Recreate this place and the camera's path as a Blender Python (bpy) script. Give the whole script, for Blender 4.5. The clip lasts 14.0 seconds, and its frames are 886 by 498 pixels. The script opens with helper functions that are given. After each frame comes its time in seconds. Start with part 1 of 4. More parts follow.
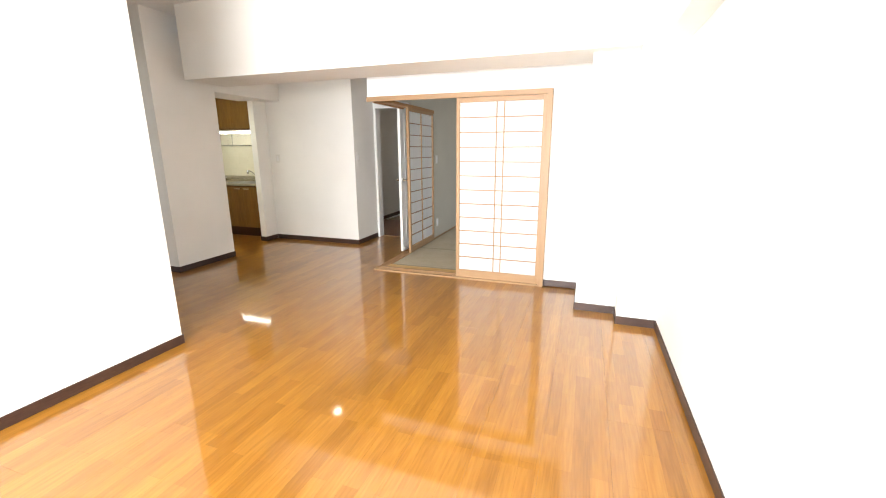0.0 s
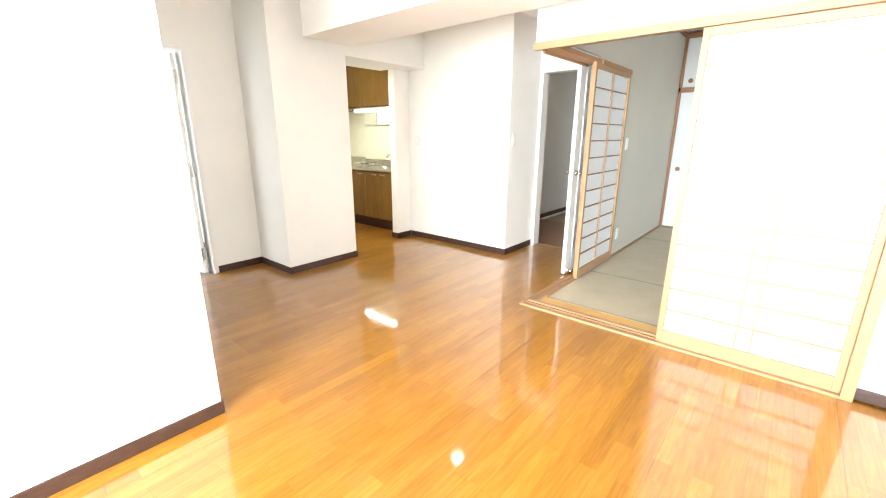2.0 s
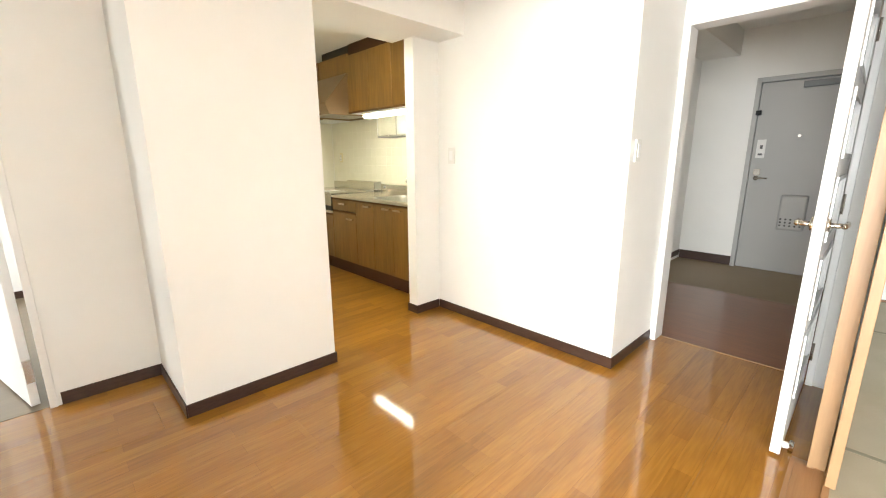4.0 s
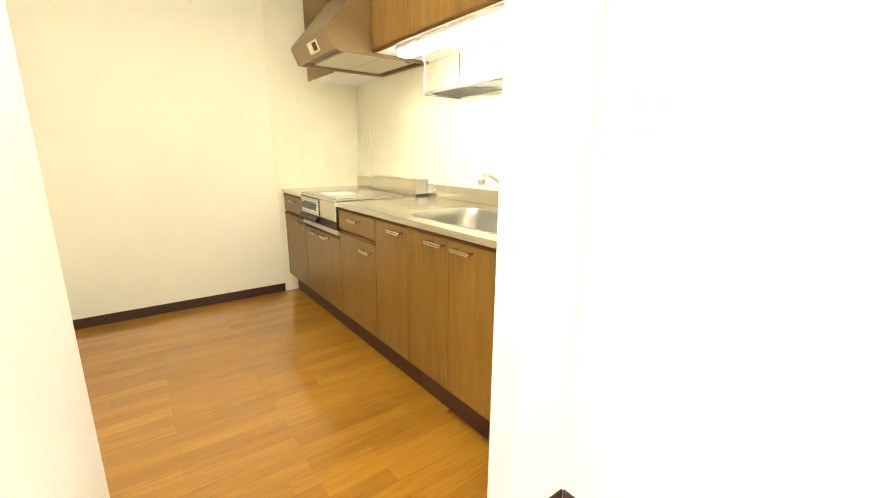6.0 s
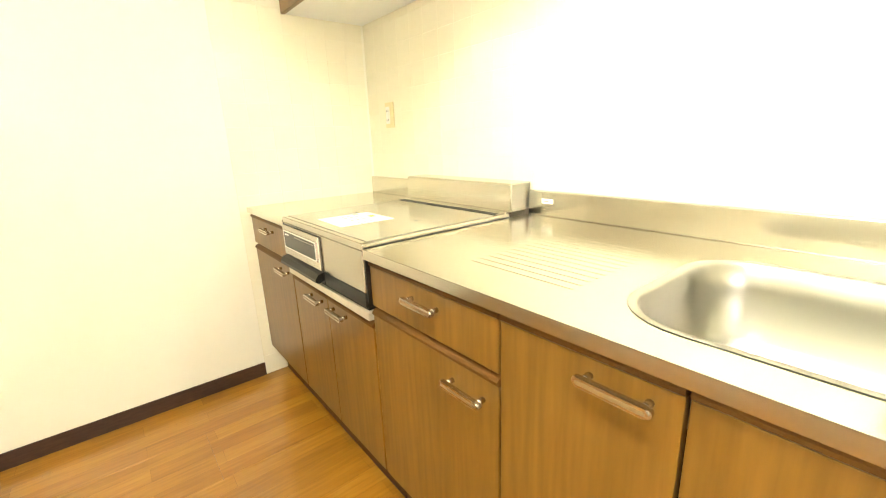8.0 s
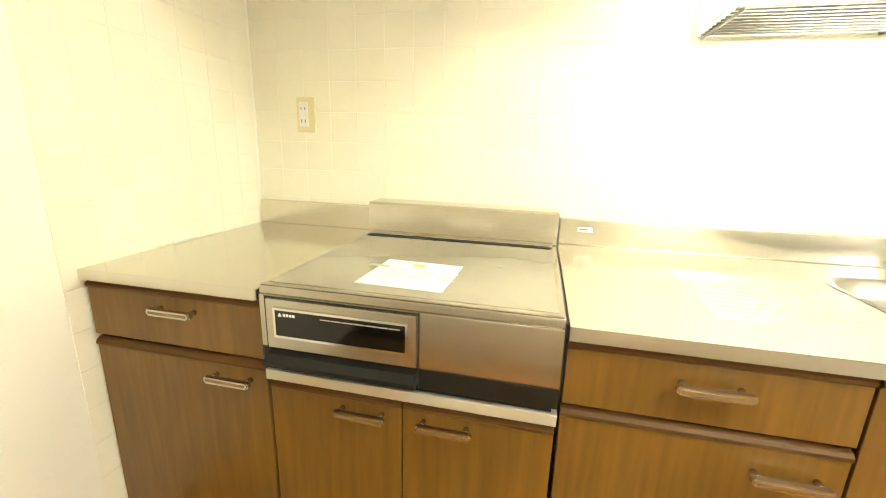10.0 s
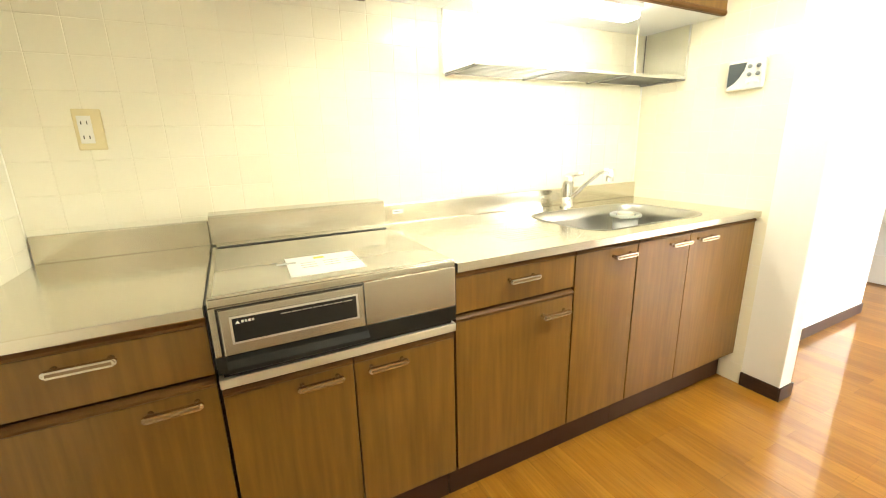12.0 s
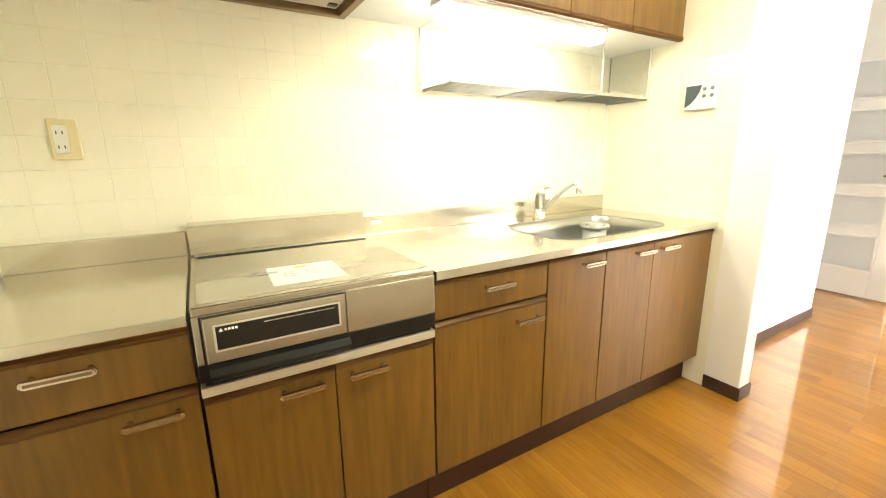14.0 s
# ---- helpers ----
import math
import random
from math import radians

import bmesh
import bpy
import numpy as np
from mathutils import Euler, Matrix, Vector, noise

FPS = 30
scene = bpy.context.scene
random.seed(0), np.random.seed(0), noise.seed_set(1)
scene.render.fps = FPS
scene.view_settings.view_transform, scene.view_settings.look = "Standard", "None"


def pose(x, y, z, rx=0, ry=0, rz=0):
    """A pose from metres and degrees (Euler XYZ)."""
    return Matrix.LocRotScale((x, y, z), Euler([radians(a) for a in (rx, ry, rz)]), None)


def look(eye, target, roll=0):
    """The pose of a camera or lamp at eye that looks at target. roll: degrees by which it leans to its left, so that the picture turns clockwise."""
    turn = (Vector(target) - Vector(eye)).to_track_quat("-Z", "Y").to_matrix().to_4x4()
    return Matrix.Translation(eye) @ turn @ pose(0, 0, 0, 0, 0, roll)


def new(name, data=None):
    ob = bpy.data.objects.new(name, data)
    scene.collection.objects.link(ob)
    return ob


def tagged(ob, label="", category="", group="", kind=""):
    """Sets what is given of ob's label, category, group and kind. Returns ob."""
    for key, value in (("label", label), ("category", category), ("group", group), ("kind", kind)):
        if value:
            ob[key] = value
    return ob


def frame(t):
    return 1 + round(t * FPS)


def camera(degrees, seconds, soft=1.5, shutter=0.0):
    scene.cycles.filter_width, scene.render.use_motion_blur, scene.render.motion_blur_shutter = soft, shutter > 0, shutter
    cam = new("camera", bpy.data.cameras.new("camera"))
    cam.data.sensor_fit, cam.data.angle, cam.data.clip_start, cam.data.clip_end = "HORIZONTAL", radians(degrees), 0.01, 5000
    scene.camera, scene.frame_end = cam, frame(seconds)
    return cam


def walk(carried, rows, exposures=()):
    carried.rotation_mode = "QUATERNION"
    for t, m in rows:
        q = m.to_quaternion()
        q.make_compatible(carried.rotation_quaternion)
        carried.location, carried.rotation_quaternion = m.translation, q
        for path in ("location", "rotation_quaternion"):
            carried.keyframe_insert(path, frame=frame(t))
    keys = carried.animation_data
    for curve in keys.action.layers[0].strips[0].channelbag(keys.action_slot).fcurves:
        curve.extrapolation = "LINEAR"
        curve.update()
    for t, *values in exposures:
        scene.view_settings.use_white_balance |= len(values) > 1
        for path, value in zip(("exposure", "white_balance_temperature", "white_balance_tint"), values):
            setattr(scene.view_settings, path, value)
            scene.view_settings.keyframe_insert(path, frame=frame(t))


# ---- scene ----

cam = camera(94.5, 14.0, soft=1.1)
PATH = [
    (0, (3.146, -5.242, 1.373), (2.51, -3.406, 0.902), -0.2),
    (0.5, (3.058, -5.083, 1.347), (2.376, -3.269, 0.851), -0.5),
    (1, (2.918, -4.734, 1.342), (2.03, -3.022, 0.812), -0.4),
    (1.5, (2.654, -4.329, 1.321), (1.595, -2.725, 0.77), 0.6),
    (2, (2.375, -3.87, 1.317), (1.127, -2.402, 0.78), 0.1),
    (2.5, (2.056, -3.438, 1.301), (0.747, -1.997, 0.842), -0.4),
    (3, (1.703, -3.032, 1.271), (0.347, -1.619, 0.863), -0.3),
    (3.5, (1.306, -2.658, 1.243), (-0.072, -1.268, 0.831), -0.0),
    (4, (0.923, -2.269, 1.233), (-0.485, -0.916, 0.799), -0.2),
    (4.2, (0.765, -2.124, 1.225), (-0.677, -0.809, 0.79), -0.1),
    (6.3, (-1.043, -0.856, 1.129), (-2.632, 0.265, 0.663), -0.3),
    (6.5, (-1.178, -0.771, 1.134), (-2.791, 0.312, 0.657), -0.8),
    (7, (-1.522, -0.622, 1.109), (-3.139, 0.456, 0.635), -0.4),
    (7.5, (-1.87, -0.571, 1.113), (-3.446, 0.556, 0.616), -0.5),
    (8, (-2.213, -0.534, 1.116), (-3.716, 0.68, 0.598), -2.2),
    (8.2, (-2.34, -0.543, 1.108), (-3.778, 0.749, 0.596), -1.7),
    (10.3, (-3.298, -0.797, 1.146), (-3.38, 1.142, 0.664), 2.0),
    (10.5, (-3.353, -0.839, 1.144), (-3.174, 1.095, 0.668), 2.2),
    (11, (-3.489, -0.917, 1.147), (-2.926, 0.938, 0.659), 0.7),
    (11.5, (-3.603, -0.985, 1.163), (-2.838, 0.797, 0.673), -1.3),
    (12, (-3.663, -1.012, 1.176), (-2.786, 0.715, 0.675), -1.4),
    (12.5, (-3.686, -1.03, 1.178), (-2.769, 0.678, 0.687), -1.0),
    (13, (-3.694, -1.043, 1.178), (-2.74, 0.651, 0.706), -0.5),
    (13.5, (-3.696, -1.046, 1.18), (-2.726, 0.642, 0.721), -0.6),
    (14, (-3.694, -1.048, 1.18), (-2.705, 0.632, 0.732), -0.8),
]
walk(cam, [(t, look(eye, target, roll)) for t, eye, target, roll in PATH],
     exposures=[(0.0, -0.10, 6150, 9), (0.5, -0.05, 6100, 9), (1.0, 0.15, 6000, 8), (1.5, 0.6, 5900, 6), (2.5, 1.12, 5850, 5), (3.0, 1.08, 5850, 5), (4.2, 0.86, 6250, 6), (6.3, 1.70, 6650, 7), (7.0, 1.95, 6600, 6), (8.2, 2.05, 6500, 6), (10.3, 1.70, 6300, 7), (12.0, 1.62, 6350, 7), (14.0, 1.6, 6350, 7)])

# ---------------------------------------------------------------- light
world = bpy.data.worlds.new("sky")
scene.world = world
world.use_nodes = True
wn = world.node_tree
sky = wn.nodes.new("ShaderNodeTexSky")
sky.sky_type, sky.sun_disc = "NISHITA", False
sky.sun_elevation, sky.sun_rotation = radians(48), radians(160)
wn.links.new(sky.outputs[0], wn.nodes["Background"].inputs[0])
wn.nodes["Background"].inputs[1].default_value = 0.12


def area(name, m, w, h, power, color):
    d = bpy.data.lights.new(name, "AREA")
    d.shape, d.size, d.size_y, d.energy, d.color = "RECTANGLE", w, h, power, color
    ob = new(name, d)
    ob.matrix_world = m
    return ob


# daylight in the window openings behind the camera
area("window_daylight", look((2.1, -8.12, 1.25), (2.1, 0, 1.0)), 3.0, 2.0, 600, (1.0, 0.985, 0.97))
area("bedroom_daylight", look((-3.1, -5.9, 1.3), (-3.1, 0, 1.1)), 1.7, 1.7, 75, (1.0, 0.99, 0.97))
# added fill from an unseen east opening, brightens the tatami room
area("tatami_daylight", look((3.72, 1.0, 1.2), (0, 1.0, 1.0)), 1.7, 1.5, 17, (0.97, 0.99, 1.0))

# ---------------------------------------------------------------- materials
def mat(name, color, rough=0.6, metal=0.0, spec=0.5):
    m = bpy.data.materials.new(name)
    m.use_nodes = True
    b = m.node_tree.nodes["Principled BSDF"]
    b.inputs["Base Color"].default_value = (*color, 1)
    b.inputs["Roughness"].default_value, b.inputs["Metallic"].default_value = rough, metal
    b.inputs["Specular IOR Level"].default_value = spec
    return m


def node(m, kind, **kw):
    n = m.node_tree.nodes.new(kind)
    for k, v in kw.items():
        n.inputs[k].default_value = v
    return n


def coords(m, scale=(1, 1, 1)):
    tc, mp = node(m, "ShaderNodeTexCoord"), node(m, "ShaderNodeMapping")
    mp.inputs["Scale"].default_value = scale
    geo = node(m, "ShaderNodeNewGeometry")
    m.node_tree.links.new(geo.outputs["Position"], mp.inputs[0])
    return mp.outputs[0]


def ramp(m, fac, stops):
    r = node(m, "ShaderNodeValToRGB")
    while len(r.color_ramp.elements) < len(stops):
        r.color_ramp.elements.new(0.5)
    for e, (p, c) in zip(r.color_ramp.elements, stops):
        e.position, e.color = p, (*c, 1)
    m.node_tree.links.new(fac, r.inputs[0])
    return r.outputs[0]


def bump(m, height, strength, distance):
    b = node(m, "ShaderNodeBump", Strength=strength, Distance=distance)
    m.node_tree.links.new(height, b.inputs["Height"])
    m.node_tree.links.new(b.outputs[0], m.node_tree.nodes["Principled BSDF"].inputs["Normal"])


def noisy(m, scale, stretch=(1, 1, 1), detail=6, vec=None):
    n = node(m, "ShaderNodeTexNoise", Scale=scale, Detail=detail)
    m.node_tree.links.new(vec or coords(m, stretch), n.inputs["Vector"])
    return n.outputs["Fac"]


def link(m, out, name):
    m.node_tree.links.new(out, m.node_tree.nodes["Principled BSDF"].inputs[name])


def mixed(m, a, b, fac, mode="MIX"):
    x = node(m, "ShaderNodeMix")
    x.data_type, x.blend_type = "RGBA", mode
    for val, sock in ((fac, x.inputs[0]), (a, x.inputs[6]), (b, x.inputs[7])):
        if isinstance(val, (int, float)):
            sock.default_value = val
        elif isinstance(val, tuple):
            sock.default_value = (*val, 1)
        else:
            m.node_tree.links.new(val, sock)
    return x.outputs[2]


def paper(name, color, rough=0.75):
    m = mat(name, color, rough, spec=0.3)
    dark = tuple(c * 0.93 for c in color)
    link(m, ramp(m, noisy(m, 1.3), [(0.3, dark), (0.7, color)]), "Base Color")
    bump(m, noisy(m, 260, detail=3), 0.12, 0.002)
    return m


WALL = paper("white_wallpaper", (0.865, 0.855, 0.82))
CEIL = paper("white_ceiling_paper", (0.86, 0.85, 0.82))
CREAM = paper("cream_kitchen_wallpaper", (0.85, 0.82, 0.715))
BEIGE = paper("greige_plaster_paper", (0.56, 0.52, 0.43))
FUSUMA = paper("fusuma_paper", (0.72, 0.73, 0.72))
WHITE = mat("white_enamel", (0.82, 0.81, 0.79), 0.35)
PANEL = mat("white_board", (0.8, 0.8, 0.79), 0.5)
PLASTIC = mat("ivory_plastic", (0.70, 0.61, 0.36), 0.4)
SWITCH = mat("white_plastic", (0.75, 0.74, 0.70), 0.4)
BLACK = mat("black_plastic_and_gaps", (0.010, 0.010, 0.009), 0.35, 0.0, 0.3)
GREY = mat("grey_plastic", (0.20, 0.21, 0.21), 0.4)
LIDGREY = mat("pale_grey_plastic", (0.42, 0.43, 0.39), 0.4)
CHROME = mat("chrome", (0.82, 0.82, 0.82), 0.12, 1.0)
WIRE = mat("dull_rack_wire", (0.30, 0.29, 0.27), 0.3, 1.0)
NICKEL = mat("satin_nickel", (0.60, 0.55, 0.48), 0.24, 1.0)


def wood(name, a, b, along, rough=0.4, scale=9.0, coat=0.0, by_object=0.12):
    """Grain drawn out along one axis, tinted piece by piece."""
    m = mat(name, a, rough)
    s = [14.0, 14.0, 14.0]
    s["xyz".index(along)] = 0.9
    info = node(m, "ShaderNodeObjectInfo")
    vec = node(m, "ShaderNodeVectorMath")
    vec.operation = "ADD"
    sc = node(m, "ShaderNodeVectorMath")
    sc.operation = "SCALE"
    sc.inputs["Scale"].default_value = 7.0
    cmb = node(m, "ShaderNodeCombineXYZ")
    for i in range(3):
        m.node_tree.links.new(info.outputs["Random"], cmb.inputs[i])
    m.node_tree.links.new(cmb.outputs[0], sc.inputs[0])
    m.node_tree.links.new(coords(m, s), vec.inputs[0])
    m.node_tree.links.new(sc.outputs[0], vec.inputs[1])
    fine = noisy(m, scale, detail=9, vec=vec.outputs[0])
    broad = noisy(m, scale * 0.16, detail=3, vec=vec.outputs[0])
    col = ramp(m, fine, [(0.28, b), (0.72, a)])
    wide = ramp(m, broad, [(0.3, tuple(c * 0.8 for c in a)), (0.75, tuple(min(1, c * 1.12) for c in a))])
    col = mixed(m, col, wide, 0.45)
    tint = ramp(m, info.outputs["Random"], [(0.0, (1 - by_object,) * 3), (1.0, (1.0, 1.0, 1.0))])
    link(m, mixed(m, col, tint, 1.0, "MULTIPLY"), "Base Color")
    bump(m, fine, 0.08, 0.001)
    if coat:
        bs = m.node_tree.nodes["Principled BSDF"]
        bs.inputs["Coat Weight"].default_value, bs.inputs["Coat Roughness"].default_value, bs.inputs["Coat IOR"].default_value = coat, 0.065, 1.6
    return m


FLOOR = wood("varnished_floor_board", (0.395, 0.180, 0.022), (0.235, 0.095, 0.009), "y", 0.3, 7.0, 1.0, 0.10)
# strips printed within each floor board, with their own tint and length
def strip_floor(m):
    t = m.node_tree
    bs = t.nodes["Principled BSDF"]
    old = bs.inputs["Base Color"].links[0].from_socket
    br = node(m, "ShaderNodeTexBrick", **{"Scale": 1.0, "Mortar Size": 0.0006, "Mortar Smooth": 0.2, "Brick Width": 0.606, "Row Height": 0.0757})
    br.offset, br.offset_frequency = 0.37, 2
    br.inputs["Color1"].default_value, br.inputs["Color2"].default_value, br.inputs["Mortar"].default_value = (1.10, 1.10, 1.08, 1), (0.85, 0.82, 0.78, 1), (0.70, 0.64, 0.56, 1)
    mp = node(m, "ShaderNodeMapping")
    mp.inputs["Rotation"].default_value = (0, 0, radians(90))
    geo = node(m, "ShaderNodeNewGeometry")
    t.links.new(geo.outputs["Position"], mp.inputs[0])
    t.links.new(mp.outputs[0], br.inputs["Vector"])
    link(m, mixed(m, old, br.outputs["Color"], 1.0, "MULTIPLY"), "Base Color")


strip_floor(FLOOR)
FLOOR.node_tree.nodes["Principled BSDF"].inputs["Specular IOR Level"].default_value = 0.12
CAB_SPEC = 0.5
# hall continues the same boards; its dimness is put into this darker colour
HALLFLOOR = wood("shaded_hall_board", (0.26, 0.088, 0.018), (0.15, 0.05, 0.011), "x", 0.3, 7.0, 0.35, 0.1)
BASE = mat("dark_brown_baseboard", (0.045, 0.022, 0.016), 0.4)
link(BASE, ramp(BASE, noisy(BASE, 18, (1, 1, 6)), [(0.3, (0.035, 0.017, 0.012)), (0.7, (0.06, 0.03, 0.02))]), "Base Color")
CEDAR_X = wood("pale_hinoki_x", (0.40, 0.245, 0.12), (0.32, 0.185, 0.085), "x", 0.45, by_object=0.08)
CEDAR_Y = wood("pale_hinoki_y", (0.40, 0.215, 0.09), (0.31, 0.155, 0.06), "y", 0.45, by_object=0.08)
CEDAR_Z = wood("pale_hinoki_z", (0.40, 0.245, 0.12), (0.32, 0.185, 0.085), "z", 0.45, by_object=0.08)
BROWNTRIM_X = wood("brown_trim_x", (0.30, 0.14, 0.055), (0.20, 0.09, 0.035), "x", 0.45)
BROWNTRIM_Z = wood("brown_trim_z", (0.30, 0.14, 0.055), (0.20, 0.09, 0.035), "z", 0.45)
SILLBOARD = wood("yellow_sill_board", (0.62, 0.37, 0.11), (0.54, 0.30, 0.08), "x", 0.4)
CAB = wood("walnut_cabinet_foil", (0.215, 0.109, 0.020), (0.090, 0.041, 0.006), "z", 0.30, 4.5, 0.0, 0.08)
CABEDGE = mat("dark_door_lip", (0.034, 0.012, 0.004), 0.4, 0.0, 0.2)
LIP = wood("brown_door_lip", (0.125, 0.058, 0.014), (0.07, 0.03, 0.007), "x", 0.5, 4.5, 0.0, 0.05)
LIP.node_tree.nodes["Principled BSDF"].inputs["Specular IOR Level"].default_value = 0.2
KICK = mat("brown_toe_kick", (0.060, 0.025, 0.013), 0.5, 0.0, 0.25)
CAB.node_tree.nodes["Principled BSDF"].inputs["Specular IOR Level"].default_value = CAB_SPEC
HOODM = mat("bronze_hood_enamel", (0.24, 0.155, 0.075), 0.34, 0.4)
FILTER = mat("hood_underside", (0.55, 0.50, 0.42), 0.4, 0.6)


def steel(name, color, rough, stretch):
    m = mat(name, color, rough, 1.0)
    n = noisy(m, 40, stretch, 4)
    r = node(m, "ShaderNodeMapRange", **{"To Min": rough * 0.9, "To Max": rough * 1.15})
    m.node_tree.links.new(n, r.inputs[0])
    link(m, r.outputs[0], "Roughness")
    return m


STEEL = steel("brushed_worktop_steel", (0.66, 0.625, 0.54), 0.19, (0.6, 12, 12))
SINKM = steel("satin_sink_steel", (0.42, 0.41, 0.37), 0.30, (3, 3, 3))
TRIMSTEEL = mat("satin_trim_steel", (0.62, 0.58, 0.48), 0.42, 0.5)
STOVEM = steel("stove_silver", (0.52, 0.49, 0.42), 0.24, (0.6, 12, 12))
STOVETOP = mat("champagne_stove_glass", (0.36, 0.325, 0.26), 0.16, 0.55)
link(STOVETOP, ramp(STOVETOP, noisy(STOVETOP, 6, detail=3), [(0.35, (0.43, 0.395, 0.315)), (0.65, (0.47, 0.435, 0.35))]), "Base Color")
DARKGLASS = mat("dark_oven_glass", (0.008, 0.007, 0.006), 0.06)
TILE = mat("cream_wall_tile", (0.80, 0.755, 0.61), 0.17, 0.0, 0.35)
GROUT = mat("tile_grout", (0.79, 0.745, 0.60), 0.5)
LABELW = mat("white_label_paper", (0.82, 0.81, 0.78), 0.6)
LABELB = mat("label_print", (0.12, 0.12, 0.12), 0.6)
PRINT = mat("pale_label_print", (0.42, 0.41, 0.39), 0.6)
LABELY = mat("label_yellow", (0.75, 0.55, 0.05), 0.6)
GENKAN = paper("beige_entrance_vinyl", (0.33, 0.26, 0.17), 0.5)
BEDFLOOR = wood("grey_brown_bedroom_board", (0.22, 0.165, 0.105), (0.17, 0.125, 0.08), "y", 0.35, 6.0, 0.2)
DOORGREY = paper("grey_steel_door_paint", (0.45, 0.445, 0.43), 0.32)
LCD = mat("grey_display", (0.05, 0.065, 0.075), 0.2)

TATAMI = mat("woven_rush", (0.42, 0.375, 0.26), 0.7)
wv = node(TATAMI, "ShaderNodeTexWave", Scale=90.0, Distortion=1.2)
wv.bands_direction = "Y"
TATAMI.node_tree.links.new(coords(TATAMI), wv.inputs["Vector"])
link(TATAMI, mixed(TATAMI, ramp(TATAMI, wv.outputs["Fac"], [(0.0, (0.37, 0.32, 0.215)), (1.0, (0.49, 0.43, 0.31))]),
                   ramp(TATAMI, noisy(TATAMI, 5), [(0.3, (0.39, 0.33, 0.22)), (0.7, (0.48, 0.43, 0.32))]), 0.5), "Base Color")
bump(TATAMI, wv.outputs["Fac"], 0.25, 0.001)
HERI = mat("grey_green_mat_border", (0.26, 0.245, 0.17), 0.8)

SHOJI = mat("shoji_paper", (0.84, 0.84, 0.82), 0.8, spec=0.2)
SHOJI.node_tree.nodes["Principled BSDF"].inputs["Transmission Weight"].default_value = 0.0
tr = node(SHOJI, "ShaderNodeBsdfTranslucent")
tr.inputs["Color"].default_value = (0.8, 0.8, 0.78, 1)
ms = node(SHOJI, "ShaderNodeMixShader")
ms.inputs[0].default_value = 0.3
so = SHOJI.node_tree.nodes["Material Output"]
SHOJI.node_tree.links.new(SHOJI.node_tree.nodes["Principled BSDF"].outputs[0], ms.inputs[1])
SHOJI.node_tree.links.new(tr.outputs[0], ms.inputs[2])
SHOJI.node_tree.links.new(ms.outputs[0], so.inputs["Surface"])


def glass(name, color, rough):
    m = mat(name, color, rough)
    b = m.node_tree.nodes["Principled BSDF"]
    b.inputs["Transmission Weight"].default_value, b.inputs["IOR"].default_value = 1.0, 1.3
    return m


FROST = glass("frosted_door_pane", (0.9, 0.91, 0.9), 0.5)
FROST.node_tree.nodes["Principled BSDF"].inputs["Transmission Weight"].default_value = 0.45
ACRYLIC = glass("clear_acrylic", (0.98, 0.98, 0.96), 0.03)


def glow(name, color, strength):
    m = mat(name, (0.8, 0.8, 0.8), 0.5)
    b = m.node_tree.nodes["Principled BSDF"]
    b.inputs["Emission Color"].default_value, b.inputs["Emission Strength"].default_value = (*color, 1), strength
    return m


TUBE = glow("fluorescent_diffuser", (1.0, 0.96, 0.80), 13.0)
CEILGLOW = glow("lamp_cover", (1.0, 0.955, 0.76), 31.0)
KITCHENGLOW = glow("kitchen_lamp_cover", (1.0, 0.955, 0.76), 25.0)
HALLGLOW = glow("hall_lamp_cover", (1.0, 0.78, 0.55), 26.0)

# ---------------------------------------------------------------- mesh tools
def box(x0, x1, y0, y1, z0, z1, bevel=0.0, bm=None):
    bm = bm or bmesh.new()
    r = bmesh.ops.create_cube(bm, size=1.0, matrix=Matrix.LocRotScale(((x0 + x1) / 2, (y0 + y1) / 2, (z0 + z1) / 2), None, (x1 - x0, y1 - y0, z1 - z0)))
    if bevel:
        edges = {e for v in r["verts"] for e in v.link_edges}
        bmesh.ops.bevel(bm, geom=list(edges), offset=bevel, segments=2, affect="EDGES", profile=0.5)
    return bm


def mesh(name, bm, material, smooth=False):
    me = bpy.data.meshes.new(name)
    bmesh.ops.recalc_face_normals(bm, faces=bm.faces)
    bm.to_mesh(me)
    bm.free()
    for p in me.polygons:
        p.use_smooth = smooth
    me.materials.append(material)
    return me


def part(name, bm, material, parent=None, label="", smooth=False):
    """One mesh object, built in world places, under a thing or a part."""
    ob = new(name, mesh(name, bm, material, smooth))
    if parent:
        ob.parent = parent
        if parent.type == "EMPTY":
            ob.matrix_parent_inverse = parent.matrix_basis.inverted()
    return tagged(ob, label)


def thing(name, at, label, category, group="", kind=""):
    ob = new(name)
    ob.empty_display_size = 0.1
    ob.matrix_basis = Matrix.Translation(at)
    return tagged(ob, label, category, group, kind)


def structure(name, bm, material, label, category):
    return tagged(part(name, bm, material), label, category, "", "structure")


def boxes(items, bevel=0.0):
    bm = bmesh.new()
    for b in items:
        box(*b, bevel=bevel, bm=bm)
    return bm


def rod(a, b, r, n=10, bm=None):
    bm = bm or bmesh.new()
    a, b = Vector(a), Vector(b)
    m = Matrix.Translation((a + b) / 2) @ (b - a).to_track_quat("Z", "Y").to_matrix().to_4x4()
    bmesh.ops.create_cone(bm, cap_ends=True, segments=n, radius1=r, radius2=r, depth=(b - a).length, matrix=m)
    return bm


